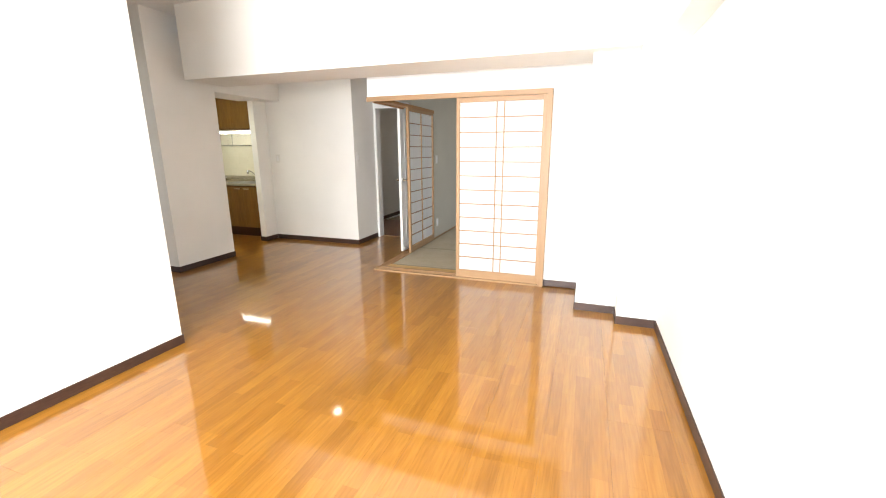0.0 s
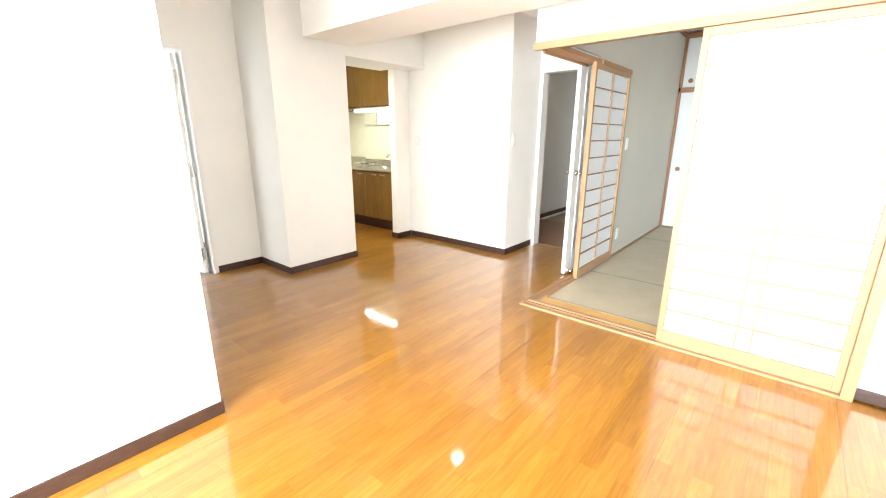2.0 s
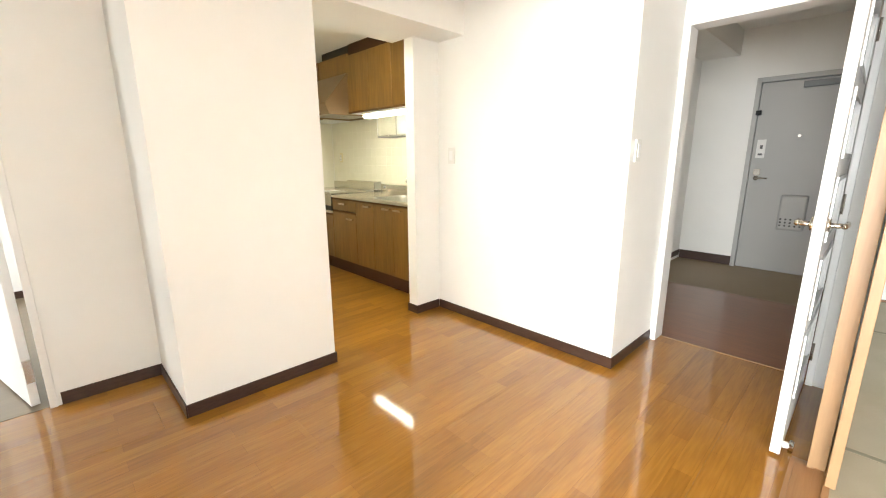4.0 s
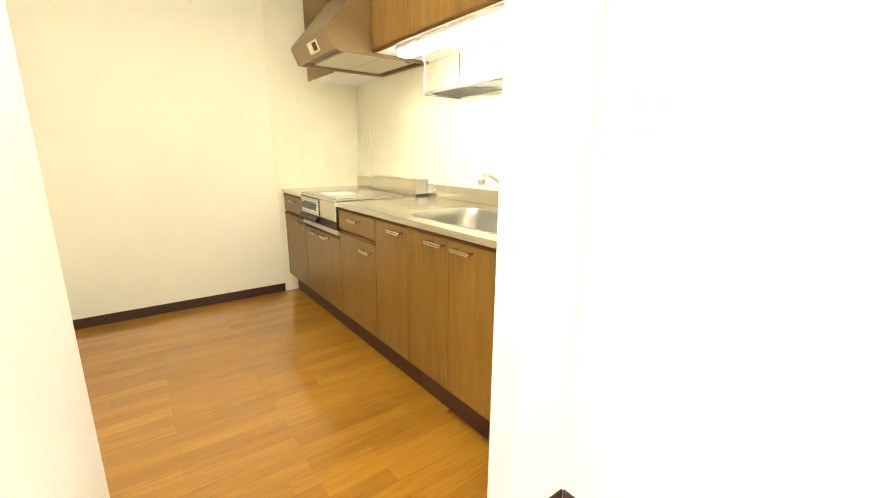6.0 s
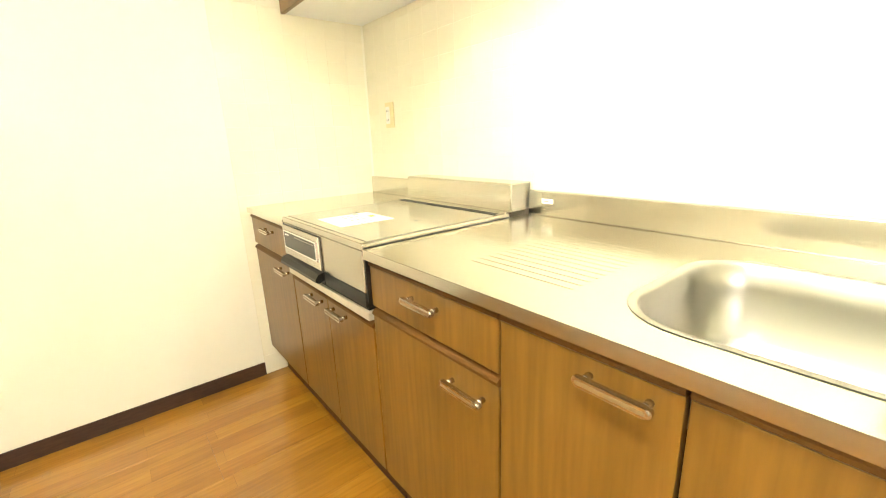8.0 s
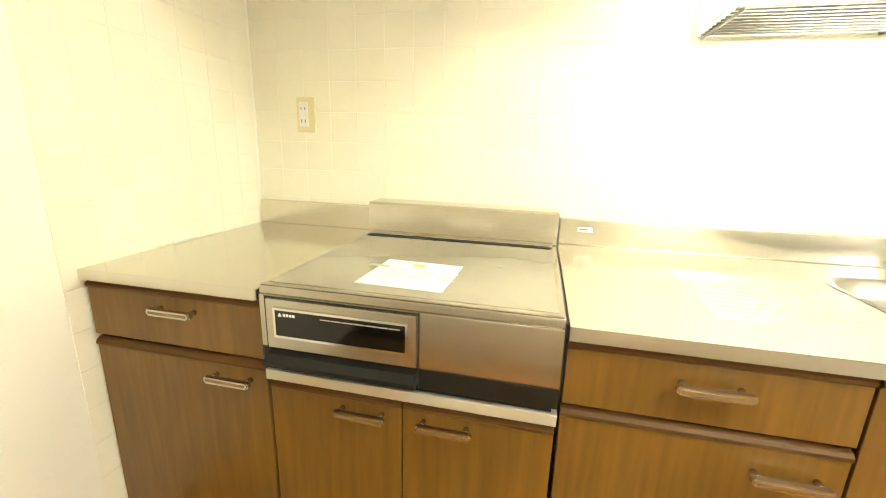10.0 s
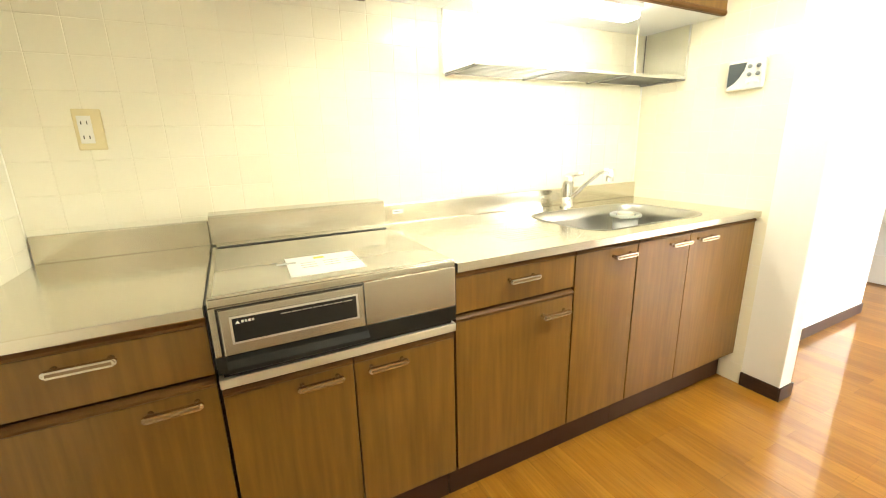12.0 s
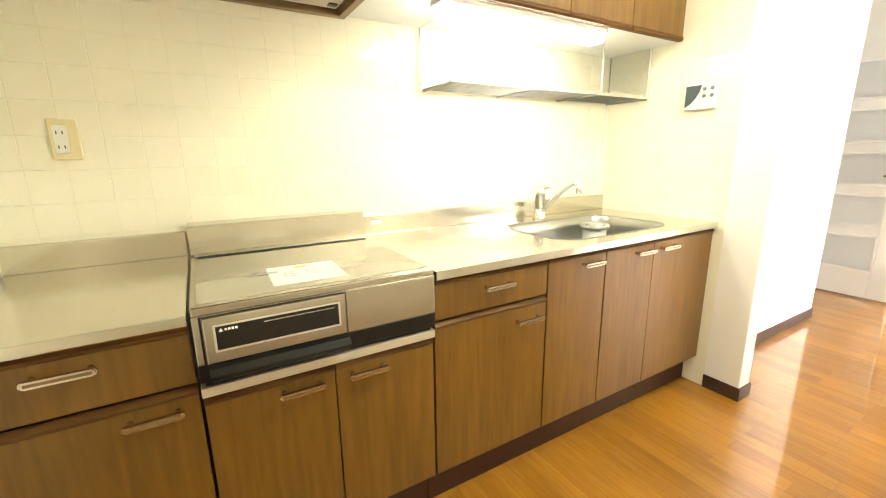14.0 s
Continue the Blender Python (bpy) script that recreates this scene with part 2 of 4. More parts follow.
def tube(points, r, n=10):
    """A round bar along a bent line."""
    bm = bmesh.new()
    pts = [Vector(p) for p in points]
    rings = []
    for i, p in enumerate(pts):
        d = (pts[min(i + 1, len(pts) - 1)] - pts[max(i - 1, 0)]).normalized()
        q = d.to_track_quat("Z", "Y")
        rr = r[i] if isinstance(r, (list, tuple)) else r
        rings.append([bm.verts.new(p + q @ Vector((rr * math.cos(k * math.tau / n), rr * math.sin(k * math.tau / n), 0))) for k in range(n)])
    for a, b in zip(rings, rings[1:]):
        for k in range(n):
            bm.faces.new((a[k], a[(k + 1) % n], b[(k + 1) % n], b[k]))
    bm.faces.new(rings[0])
    bm.faces.new(rings[-1])
    return bm


def prism(profile, lo, hi, axis="x"):
    """A profile of (a, z) pairs drawn out along x (a is y) or along y (a is x)."""
    bm = bmesh.new()
    ends = []
    for v in (lo, hi):
        ends.append([bm.verts.new((v, a, z) if axis == "x" else (a, v, z)) for a, z in profile])
    n = len(profile)
    for k in range(n):
        bm.faces.new((ends[0][k], ends[0][(k + 1) % n], ends[1][(k + 1) % n], ends[1][k]))
    bm.faces.new(ends[0])
    bm.faces.new(ends[1])
    return bm


def revolve(cx, cy, profile, n=28):
    bm = bmesh.new()
    rings = [[bm.verts.new((cx + r * math.cos(k * math.tau / n), cy + r * math.sin(k * math.tau / n), z)) for k in range(n)] for r, z in profile]
    for a, b in zip(rings, rings[1:]):
        for k in range(n):
            bm.faces.new((a[k], a[(k + 1) % n], b[(k + 1) % n], b[k]))
    bm.faces.new(rings[0])
    bm.faces.new(rings[-1])
    return bm


# ---------------------------------------------------------------- structure
CEILING, DROP, REAR = 2.80, 2.09, 2.50      # living room ceiling, underside of the beam
SOUTH = -8.2                    # window wall behind the walk

structure("ground", box(-60, 60, -60, 60, -0.6, -0.3), GENKAN, "plain beige ground below the flat", "ground")
structure("wall_west_near", box(0.32, 0.437, SOUTH, -3.256, 0, CEILING, 0.003), WALL, "white papered wall beside the dining floor", "wall")
structure("wall_return", box(-1.92, 0.32, -3.38, -3.256, 0, CEILING), WALL, "white papered return wall by the bedroom door", "wall")
structure("wall_bedroom", boxes([(-1.92, -1.800, -3.256, -3.22, 0, 2.02), (-1.92, -1.800, -2.41, -1.93, 0, 2.02), (-1.92, -1.800, -3.256, -1.93, 2.02, CEILING)]), WALL, "white papered wall with a bedroom doorway", "wall")
structure("wall_pillar", box(-1.92, -1.219, -1.937, -1.136, 0, CEILING, 0.003), WALL, "white papered pillar beside the kitchen opening", "pillar")
structure("wall_kitchen_header", boxes([(-1.485, -1.219, -1.136, 0.0, 2.07, CEILING), (-1.72, -1.485, -1.136, -0.245, 2.07, 2.5)]), WALL, "white header over the kitchen opening", "wall")
structure("wall_kitchen_south", box(-4.35, -1.92, -1.70, -1.557, 0, 2.4), CREAM, "cream papered kitchen wall", "wall")
structure("wall_kitchen_west", box(-4.35, -4.23, -1.557, 0.75, 0, 2.4), CREAM, "cream papered kitchen end wall", "wall")
structure("wall_kitchen_north", box(-4.23, -1.585, 0.627, 0.75, 0, 2.4), GROUT, "tiled kitchen wall behind the worktop", "wall")
structure("wall_kitchen_stub", box(-1.585, -1.485, -0.245, 0.75, 0, 2.5, 0.003), WALL, "thin white wall at the sink end", "wall")
structure("wall_block", box(-1.485, 0.0, 0.0, 0.61, 0, REAR, 0.003), WALL, "white papered wall between kitchen and hall", "wall")
structure("wall_hall_door", boxes([(0.0, 0.03, 0.61, 0.73, 0, REAR), (0.83, 0.915, 0.61, 0.73, 0, REAR), (0.03, 0.83, 0.61, 0.73, 2.02, REAR)]), WALL, "white wall round the hall doorway", "wall")
structure("wall_tatami_west", boxes([(0.915, 0.945, -0.18, 2.75, 0, REAR), (0.88, 0.945, -0.985, -0.18, 1.921, REAR)]), WALL, "white wall beside the tatami room", "wall")
structure("wall_tatami_west_inner", boxes([(0.945, 0.965, -0.18, 2.75, 0, 2.62), (0.945, 0.965, -1.0, -0.18, 1.95, 2.62)]), BEIGE, "greige wall inside the tatami room", "wall")
structure("wall_tatami_south", boxes([(0.85, 2.80, -1.085, -0.985, 1.922, CEILING), (2.80, 3.13, -1.085, -0.985, 0, CEILING)]), WALL, "white wall over the sliding screens", "wall")
structure("wall_pillar_east", box(3.13, 3.454, -1.661, -0.985, 0, CEILING, 0.003), WALL, "white papered corner pillar", "pillar")
structure("wall_pillar_step", box(3.454, 3.88, -1.876, -0.985, 0, CEILING, 0.003), WALL, "white papered pillar step", "pillar")
structure("wall_east", box(3.742, 3.88, SOUTH, -1.876, 0, CEILING), WALL, "white papered long wall", "wall")
structure("wall_south", boxes([(0.30, 0.55, SOUTH - 0.15, SOUTH, 0, CEILING), (3.65, 3.9, SOUTH - 0.15, SOUTH, 0, CEILING), (0.55, 3.65, SOUTH - 0.15, SOUTH, 2.3, CEILING)]), WALL, "white wall with a wide balcony opening", "wall")
structure("beam", box(-0.90, 3.452, -1.80, -1.27, DROP, CEILING, 0.003), WALL, "white papered ceiling beam across the room", "beam")
structure("beam_east", box(3.58, 3.742, SOUTH, -1.876, 2.10, CEILING, 0.003), WALL, "white papered beam along the wall", "beam")
structure("ceiling", boxes([(-1.92, 3.9, SOUTH, -1.27, CEILING, CEILING + 0.1), (0.85, 3.9, -1.27, -1.0, CEILING, CEILING + 0.1), (-1.5, 0.85, -1.27, -1.0, REAR, REAR + 0.1), (-1.5, 0.945, -1.0, 0.75, REAR, REAR + 0.1)]), CEIL, "white papered living room ceiling", "ceiling")
structure("ceiling_kitchen", boxes([(-4.35, -1.92, -1.70, 0.75, 2.4, 2.5), (-1.92, -1.72, -1.136, 0.75, 2.4, 2.5), (-1.72, -1.485, -0.245, 0.75, 2.4, 2.5)]), CEIL, "white kitchen ceiling", "ceiling")
structure("ceiling_tatami", box(0.945, 3.85, -1.0, 3.65, 2.62, 2.72), CEIL, "pale board ceiling of the tatami room", "ceiling")
structure("ceiling_hall", box(-0.8, 0.945, 0.73, 3.8, 2.6, 2.7), CEIL, "white hall ceiling", "ceiling")
structure("ceiling_bedroom", box(-4.4, -1.92, -6.1, -1.70, 2.4, 2.5), CEIL, "white bedroom ceiling", "ceiling")
structure("wall_bedroom_west", box(-4.4, -4.30, -6.1, -1.70, 0, 2.4), WALL, "white bedroom wall", "wall")
structure("wall_bedroom_north", box(-4.30, -1.92, -2.1, -1.97, 0, 2.4), WALL, "white bedroom wall", "wall")
structure("wall_bedroom_south", boxes([(-4.3, -4.0, -6.1, -5.98, 0, 2.4), (-2.2, -1.80, -6.1, -5.98, 0, 2.4), (-4.0, -2.2, -6.1, -5.98, 0, 0.4), (-4.0, -2.2, -6.1, -5.98, 2.2, 2.4)]), WALL, "white bedroom wall with a window opening", "wall")
structure("wall_bedroom_east", box(-1.92, -1.80, -5.98, -3.38, 0, 2.4), WALL, "white bedroom wall", "wall")
structure("soffit_hall", box(-0.70, -0.32, 0.732, 3.549, 2.34, 2.60), WALL, "white papered soffit in the hall", "soffit")
structure("wall_hall_south", box(-0.70, 0.915, 0.66, 0.732, REAR, 2.60), WALL, "white hall wall over the door", "wall")
structure("wall_hall_west", box(-0.8, -0.70, 0.61, 3.7, -0.05, 2.6), WALL, "white hall wall", "wall")
structure("wall_hall_north", boxes([(-0.70, -0.09, 3.55, 3.67, -0.05, 2.6), (-0.09, 0.79, 3.55, 3.67, 2.03, 2.6), (0.79, 0.945, 3.55, 3.67, -0.05, 2.6)]), WALL, "white wall round the entrance door", "wall")
# the east opening is unseen, added to go with the tatami fill lamp
structure("wall_tatami_east", boxes([(3.75, 3.85, -1.0, 0.1, 0, 2.62), (3.75, 3.85, 1.9, 3.65, 0, 2.62), (3.75, 3.85, 0.1, 1.9, 0, 0.4), (3.75, 3.85, 0.1, 1.9, 2.0, 2.62)]), BEIGE, "greige tatami room wall", "wall")
structure("wall_closet_back", box(0.85, 3.85, 3.56, 3.65, 0, 2.62), PANEL, "pale board at the back of the closet", "wall")
structure("wall_closet_side", box(2.74, 2.84, 2.75, 3.56, 0, 2.62), BEIGE, "greige wall beside the closet", "wall")
structure("wall_tatami_north", box(2.84, 3.75, 2.75, 2.85, 0, 2.62), BEIGE, "greige tatami room wall", "wall")
structure("wall_closet_west", box(0.85, 0.965, 2.75, 3.56, 0, 2.62), PANEL, "pale board side of the closet", "wall")

# subfloors
structure("floor_hall", box(-0.7, 0.915, 0.70, 2.15, -0.05, 0.0), HALLFLOOR, "glossy brown hall floor, the hall's shade in its colour", "floor")
structure("floor_entrance", box(-0.7, 0.95, 2.15, 3.6, -0.09, -0.04), GENKAN, "beige vinyl entrance floor", "floor")
structure("floor_bedroom", box(-4.3, -1.81, -6.0, -1.97, -0.05, 0.002), BEDFLOOR, "grey-brown bedroom floor", "floor")
structure("floor_closet", box(0.9, 2.74, 2.78, 3.56, -0.05, 0.06), SILLBOARD, "bare board closet floor", "floor")


def skirting(runs):
    for x0, x1, y0, y1 in runs:
        structure("baseboard", box(x0, x1, y0, y1, 0.0, 0.068, 0.002), BASE, "dark brown wooden baseboard", "baseboard")


t = 0.008
skirting([
    (0.437, 0.437 + t, SOUTH, -3.256 + t), (-1.76, 0.437, -3.256, -3.256 + t),
    (-1.800, -1.800 + t, -2.375, -1.937), (-1.800 + t, -1.219 + t, -1.937 - t, -1.937), (-1.219, -1.219 + t, -1.937, -1.136 + t), (-1.92, -1.219, -1.136, -1.136 + t),
    (-1.585 - t, -1.485, -0.245 - t, -0.245), (-1.485, -1.485 + t, -0.245 - t, 0.0 - t), (-1.485 + t, 0.0 + t, -t, 0.0), (0.0, t, 0.0, 0.60),
    (-1.585 - t, -1.585, -0.245, -0.085),
    (2.80, 3.13, -1.085 - t, -1.085), (3.13 - t, 3.13, -1.661 - t, -1.085 - t), (3.13, 3.454, -1.661 - t, -1.661), (3.454 - t, 3.454, -1.876 - t, -1.661 - t), (3.454, 3.742, -1.876 - t, -1.876), (3.742 - t, 3.742, SOUTH, -1.876 - t),
    (-4.23, -4.23 + t, -1.557, -0.085), (-4.23 + t, -1.92, -1.557, -1.557 + t),
    (-0.70, -0.70 + t, 0.73, 3.55 - t),
    (-4.30, -4.30 + t, -5.98, -2.1), (-4.30 + t, -1.97, -2.1 - t, -2.1),
])

structure("baseboard", box(-0.692, -0.127, 3.55 - t, 3.55, -0.04, 0.068, 0.002), BASE, "dark brown wooden baseboard", "baseboard")

# ---------------------------------------------------------------- doors
def lever(parent, at, side, along):
    """A lever handle on a rose; side is the way out of the leaf, along the way the lever points."""
    p, s, a = Vector(at), Vector(side), Vector(along)
    h = part("door_handle", rod(p, p + s * 0.012, 0.025, 18), NICKEL, parent, "satin nickel lever handle", True)
    part("neck", rod(p, p + s * 0.055, 0.010, 12), NICKEL, h, smooth=True)
    part("lever", tube([p + s * 0.05 - a * 0.01, p + s * 0.055 + a * 0.03, p + s * 0.055 + a * 0.11], [0.010, 0.010, 0.008], 12), NICKEL, h, smooth=True)
    return h


def casing(name, axis, lo, hi, at0, at1, top, label):
    """A white door frame lining an opening that runs along an axis."""
    d = thing(name, ((lo + hi) / 2, (at0 + at1) / 2, 0) if axis == "x" else ((at0 + at1) / 2, (lo + hi) / 2, 0), label, "door frame", "", "structure")
    w = 0.032
    for n, a, b, z0, z1 in (("jamb", lo, lo + w, 0, top), ("jamb", hi - w, hi, 0, top), ("head", lo, hi, top, top + w)):
        part(n, box(a, b, at0, at1, z0, z1, 0.003) if axis == "x" else box(at0, at1, a, b, z0, z1, 0.003), WHITE, d)
    return d


casing("door_frame_hall", "x", 0.012, 0.862, 0.595, 0.735, 1.985, "white painted hall door frame")
casing("door_frame_bedroom", "y", -3.23, -2.39, -1.93, -1.788, 2.01, "white painted bedroom door frame")
structure("door_sill_hall", box(0.044, 0.83, 0.70, 0.712, -0.002, 0.003), CEDAR_X, "thin metal threshold strip", "threshold")

# hall door: white stile-and-rail leaf with five panes, standing open towards the room
hd = thing("door_1", (0.805, 0.60, 0), "white hall door with frosted panes, wide open", "door", "", "structure")
DX0, DX1, DY0, DY1 = 0.790, 0.825, -0.222, 0.593
rails = [0.012, 0.20, 0.555, 0.91, 1.265, 1.62, 1.975]
part("stile", box(DX0, DX1, DY0, DY0 + 0.135, 0.012, 1.975, 0.003), WHITE, hd)
part("stile", box(DX0, DX1, DY1 - 0.135, DY1, 0.012, 1.975, 0.003), WHITE, hd)
part("rail", box(DX0, DX1, DY0 + 0.135, DY1 - 0.135, 0.012, 0.22, 0.003), WHITE, hd)
part("rail", box(DX0, DX1, DY0 + 0.135, DY1 - 0.135, 1.84, 1.975, 0.003), WHITE, hd)
step = (1.84 - 0.22) / 5
for i in range(5):
    z0 = 0.22 + i * step
    if i:
        part("rail", box(DX0, DX1, DY0 + 0.135, DY1 - 0.135, z0 - 0.035, z0 + 0.035, 0.003), WHITE, hd)
    part("pane", box(0.805, 0.810, DY0 + 0.13, DY1 - 0.13, z0, z0 + step), FROST, hd, "frosted glass pane")
    for x0, x1 in ((DX0 - 0.006, DX0), (DX1, DX1 + 0.006)):
        za, zb = z0 + (0.035 if i else 0.0), z0 + step - (0.035 if i < 4 else 0.0)
        part("pane_bead", boxes([(x0, x1, DY0 + 0.125, DY0 + 0.145, za, zb), (x0, x1, DY1 - 0.145, DY1 - 0.125, za, zb), (x0, x1, DY0 + 0.145, DY1 - 0.145, za, za + 0.018), (x0, x1, DY0 + 0.145, DY1 - 0.145, zb - 0.018, zb)]), WHITE, hd)
lever(hd, (DX0, DY0 + 0.06, 0.98), (-1, 0, 0), (0, 1, 0))
lever(hd, (DX1, DY0 + 0.06, 0.98), (1, 0, 0), (0, 1, 0))
for z in (0.2, 1.0, 1.8):
    part("hinge", rod((0.835, 0.592, z - 0.05), (0.835, 0.592, z + 0.05), 0.006), NICKEL, hd, "", True)
stop = thing("door_stop", (0.845, -0.16, 0), "small chrome floor door stop by the hall door", "door stop")
part("base", rod((0.852, -0.15, 0.0), (0.852, -0.15, 0.05), 0.009), CHROME, stop, smooth=True)
part("arm", tube([(0.852, -0.15, 0.05), (0.852, -0.185, 0.055), (0.838, -0.20, 0.055)], 0.008), CHROME, stop, smooth=True)
part("bumper", rod((0.827, -0.205, 0.055), (0.842, -0.195, 0.055), 0.014), SWITCH, stop, smooth=True)

# bedroom door: flush leaf, open into the bedroom
bd = thing("door_2", (-1.86, -2.44, 0), "flush white bedroom door, open inwards", "door", "", "structure")
ang = math.atan2(-0.21, -0.79)
turn = Matrix.Translation((-1.86, -2.455, 0)) @ Matrix.Rotation(ang, 4, "Z")


def turned(bm, m):
    bmesh.ops.transform(bm, matrix=m, verts=bm.verts)
    return bm


part("leaf", turned(box(0.0, 0.79, 0.0, 0.036, 0.012, 1.99, 0.003), turn), WHITE, bd)
hh = part("door_handle", turned(rod((0.73, 0.036, 0.98), (0.73, 0.05, 0.98), 0.026, 18), turn), NICKEL, bd, "round satin nickel knob", True)
part("knob", turned(rod((0.73, 0.05, 0.98), (0.73, 0.095, 0.98), 0.024, 18), turn), NICKEL, hh, smooth=True)
for z in (0.2, 1.0, 1.8):
    part("hinge", turned(box(-0.012, 0.0, 0.0, 0.034, z - 0.06, z + 0.06, 0.002), turn), NICKEL, bd)

# entrance door
ed = thing("door_3", (0.45, 3.57, 0), "grey steel entrance door with a mail box, closed", "door", "", "structure")
part("frame", boxes([(0.02, 0.065, 3.5, 3.61, -0.04, 2.07), (0.845, 0.90, 3.5, 3.61, -0.04, 2.07), (0.065, 0.845, 3.5, 3.61, 2.02, 2.07)], 0.003), DOORGREY, ed, "grey steel frame")
part("leaf", box(0.068, 0.843, 3.54, 3.58, -0.035, 2.015, 0.003), DOORGREY, ed)
lever(ed, (0.135, 3.54, 1.0), (0, -1, 0), (1, 0, 0))
part("lock_plate", box(0.105, 0.165, 3.53, 3.54, 1.03, 1.10, 0.003), NICKEL, ed)
part("notice", box(0.10, 0.18, 3.536, 3.54, 1.22, 1.42), LABELW, ed, "white paper notice")
part("notice_print", boxes([(0.12, 0.16, 3.534, 3.536, 1.25, 1.27), (0.13, 0.155, 3.534, 3.536, 1.32, 1.36)]), LABELB, ed)
mb = part("mail_box", box(0.395, 0.625, 3.46, 3.54, 0.45, 0.83, 0.02), DOORGREY, ed, "pressed metal mail box")
for i in range(3):
    for k in range(5):
        part("vent", rod((0.425 + k * 0.042, 3.456, 0.50 + i * 0.035), (0.425 + k * 0.042, 3.462, 0.50 + i * 0.035), 0.010, 8), BLACK, mb)
part("peephole", rod((0.455, 3.525, 1.45), (0.455, 3.54, 1.45), 0.014, 14), NICKEL, ed)
part("closer", box(0.42, 0.70, 3.48, 3.54, 1.93, 1.99, 0.006), GREY, ed, "grey door closer")
part("guard_latch", box(0.05, 0.10, 3.49, 3.54, 1.68, 1.73, 0.006), BLACK, ed)

ed.location.x -= 0.145

# ---------------------------------------------------------------- tatami room opening
fr = thing("sliding_screen_frame", (1.9, -1.07, 0), "pale cypress sill and lintel of the tatami room", "frame", "", "structure")
part("sill", boxes([(0.876, 2.798, -1.135, -1.105, 0, 0.016), (0.885, 2.798, -1.105, -1.080, 0, 0.010), (0.885, 2.798, -1.080, -1.065, 0, 0.016), (0.885, 2.798, -1.065, -1.04, 0, 0.010), (0.885, 2.798, -1.04, -1.0, 0, 0.02)]), CEDAR_X, fr)
part("side_sill", boxes([(0.86, 0.875, -1.135, -0.21, 0, 0.016), (0.876, 0.895, -0.999, -0.226, 0, 0.011), (0.895, 0.911, -0.999, -0.226, 0, 0.016), (0.911, 0.935, -0.999, -0.226, 0, 0.011), (0.935, 0.964, -0.999, 0.68, 0, 0.019)]), CEDAR_Y, fr)
part("lintel", boxes([(0.862, 2.798, -1.135, -1.105, 1.875, 1.922), (0.862, 2.798, -1.105, -1.0, 1.89, 1.922)]), CEDAR_X, fr)
part("side_lintel", boxes([(0.862, 0.88, -0.999, -0.21, 1.875, 1.921), (0.88, 0.99, -0.999, -0.21, 1.89, 1.921), (0.965, 1.004, -0.209, 0.57, 1.876, 1.920)]), CEDAR_Y, fr)
part("sill_base", boxes([(0.862, 2.798, -1.134, -0.99, -0.03, 0.008), (0.862, 0.965, -0.99, -0.18, -0.03, 0.008)]), CEDAR_X, fr)
part("post", box(2.75, 2.80, -1.137, -1.0, 0.0, 1.875, 0.002), CEDAR_Z, fr)
part("post", box(0.912, 0.967, -0.225, -0.18, 0.0, 1.89, 0.002), CEDAR_Z, fr)

YB = structure("floor_sill_board", box(0.965, 3.75, -1.0, -0.90, -0.03, 0.02), SILLBOARD, "yellow wooden board along the sill", "floor")


def shoji(name, length, bars, rows, label, bar_x, bar_z):
    """A paper screen along +x from the origin, its front towards -y."""
    s = thing(name, (0, 0, 0), label, "sliding screen", "shoji screens")
    H, st = 1.87, 0.034
    part("stile", box(0, st, -0.015, 0.015, 0.012, H, 0.002), CEDAR_Z, s)
    part("stile", box(length - st, length, -0.015, 0.015, 0.012, H, 0.002), CEDAR_Z, s)
    part("top_rail", box(st, length - st, -0.015, 0.015, H - 0.045, H, 0.002), CEDAR_X, s)
    part("bottom_rail", box(st, length - st, -0.015, 0.015, 0.012, 0.095, 0.002), CEDAR_X, s)
    part("paper", box(st - 0.004, length - st + 0.004, 0.006, 0.0075, 0.09, H - 0.04), SHOJI, s, "white translucent paper")
    for i in range(1, rows):
        z = 0.095 + (H - 0.14) * i / rows
        part("muntin", box(st, length - st, -0.008, 0.005, z - 0.0045, z + 0.0045), bar_x, s)
    for x in bars:
        part("muntin", box(x - 0.0045, x + 0.0045, -0.0085, 0.0055, 0.095, H - 0.045), bar_z, s)
    return s


# one upright is added for the rear screen's bar showing through the paper
s1 = shoji("shoji_screen", 0.888, (0.41, 0.485), 12, "white paper screen with pale cypress bars, one standing for the screen behind, slid aside", CEDAR_X, CEDAR_Z)
s1.matrix_basis = pose(1.862, -1.092, 0.004)
s2 = shoji("shoji_screen", 0.90, (0.45,), 12, "paper screen with brown wooden bars, pushed back along the wall", BROWNTRIM_X, CEDAR_Z)
s2.matrix_basis = pose(0.985, -0.345, 0.02, 0, 0, 90)

# tatami mats
def mat_piece(x0, x1, y0, y1, along):
    m = thing("tatami_mat", ((x0 + x1) / 2, (y0 + y1) / 2, 0), "straw tatami mat with a grey-green border", "tatami mat", "tatami mats")
    g = 0.0015
    part("rush_cover", box(x0 + g, x1 - g, y0 + g, y1 - g, -0.03, 0.02, 0.003), TATAMI, m)
    w = 0.028
    if along == "x":
        part("border", box(x0 + g, x1 - g, y0 + g, y0 + w, 0.02, 0.0212), HERI, m)
        part("border", box(x0 + g, x1 - g, y1 - w, y1 - g, 0.02, 0.0212), HERI, m)
    else:
        part("border", box(x0 + g, x0 + w, y0 + g, y1 - g, 0.02, 0.0212), HERI, m)
        part("border", box(x1 - w, x1 - g, y0 + g, y1 - g, 0.02, 0.0212), HERI, m)


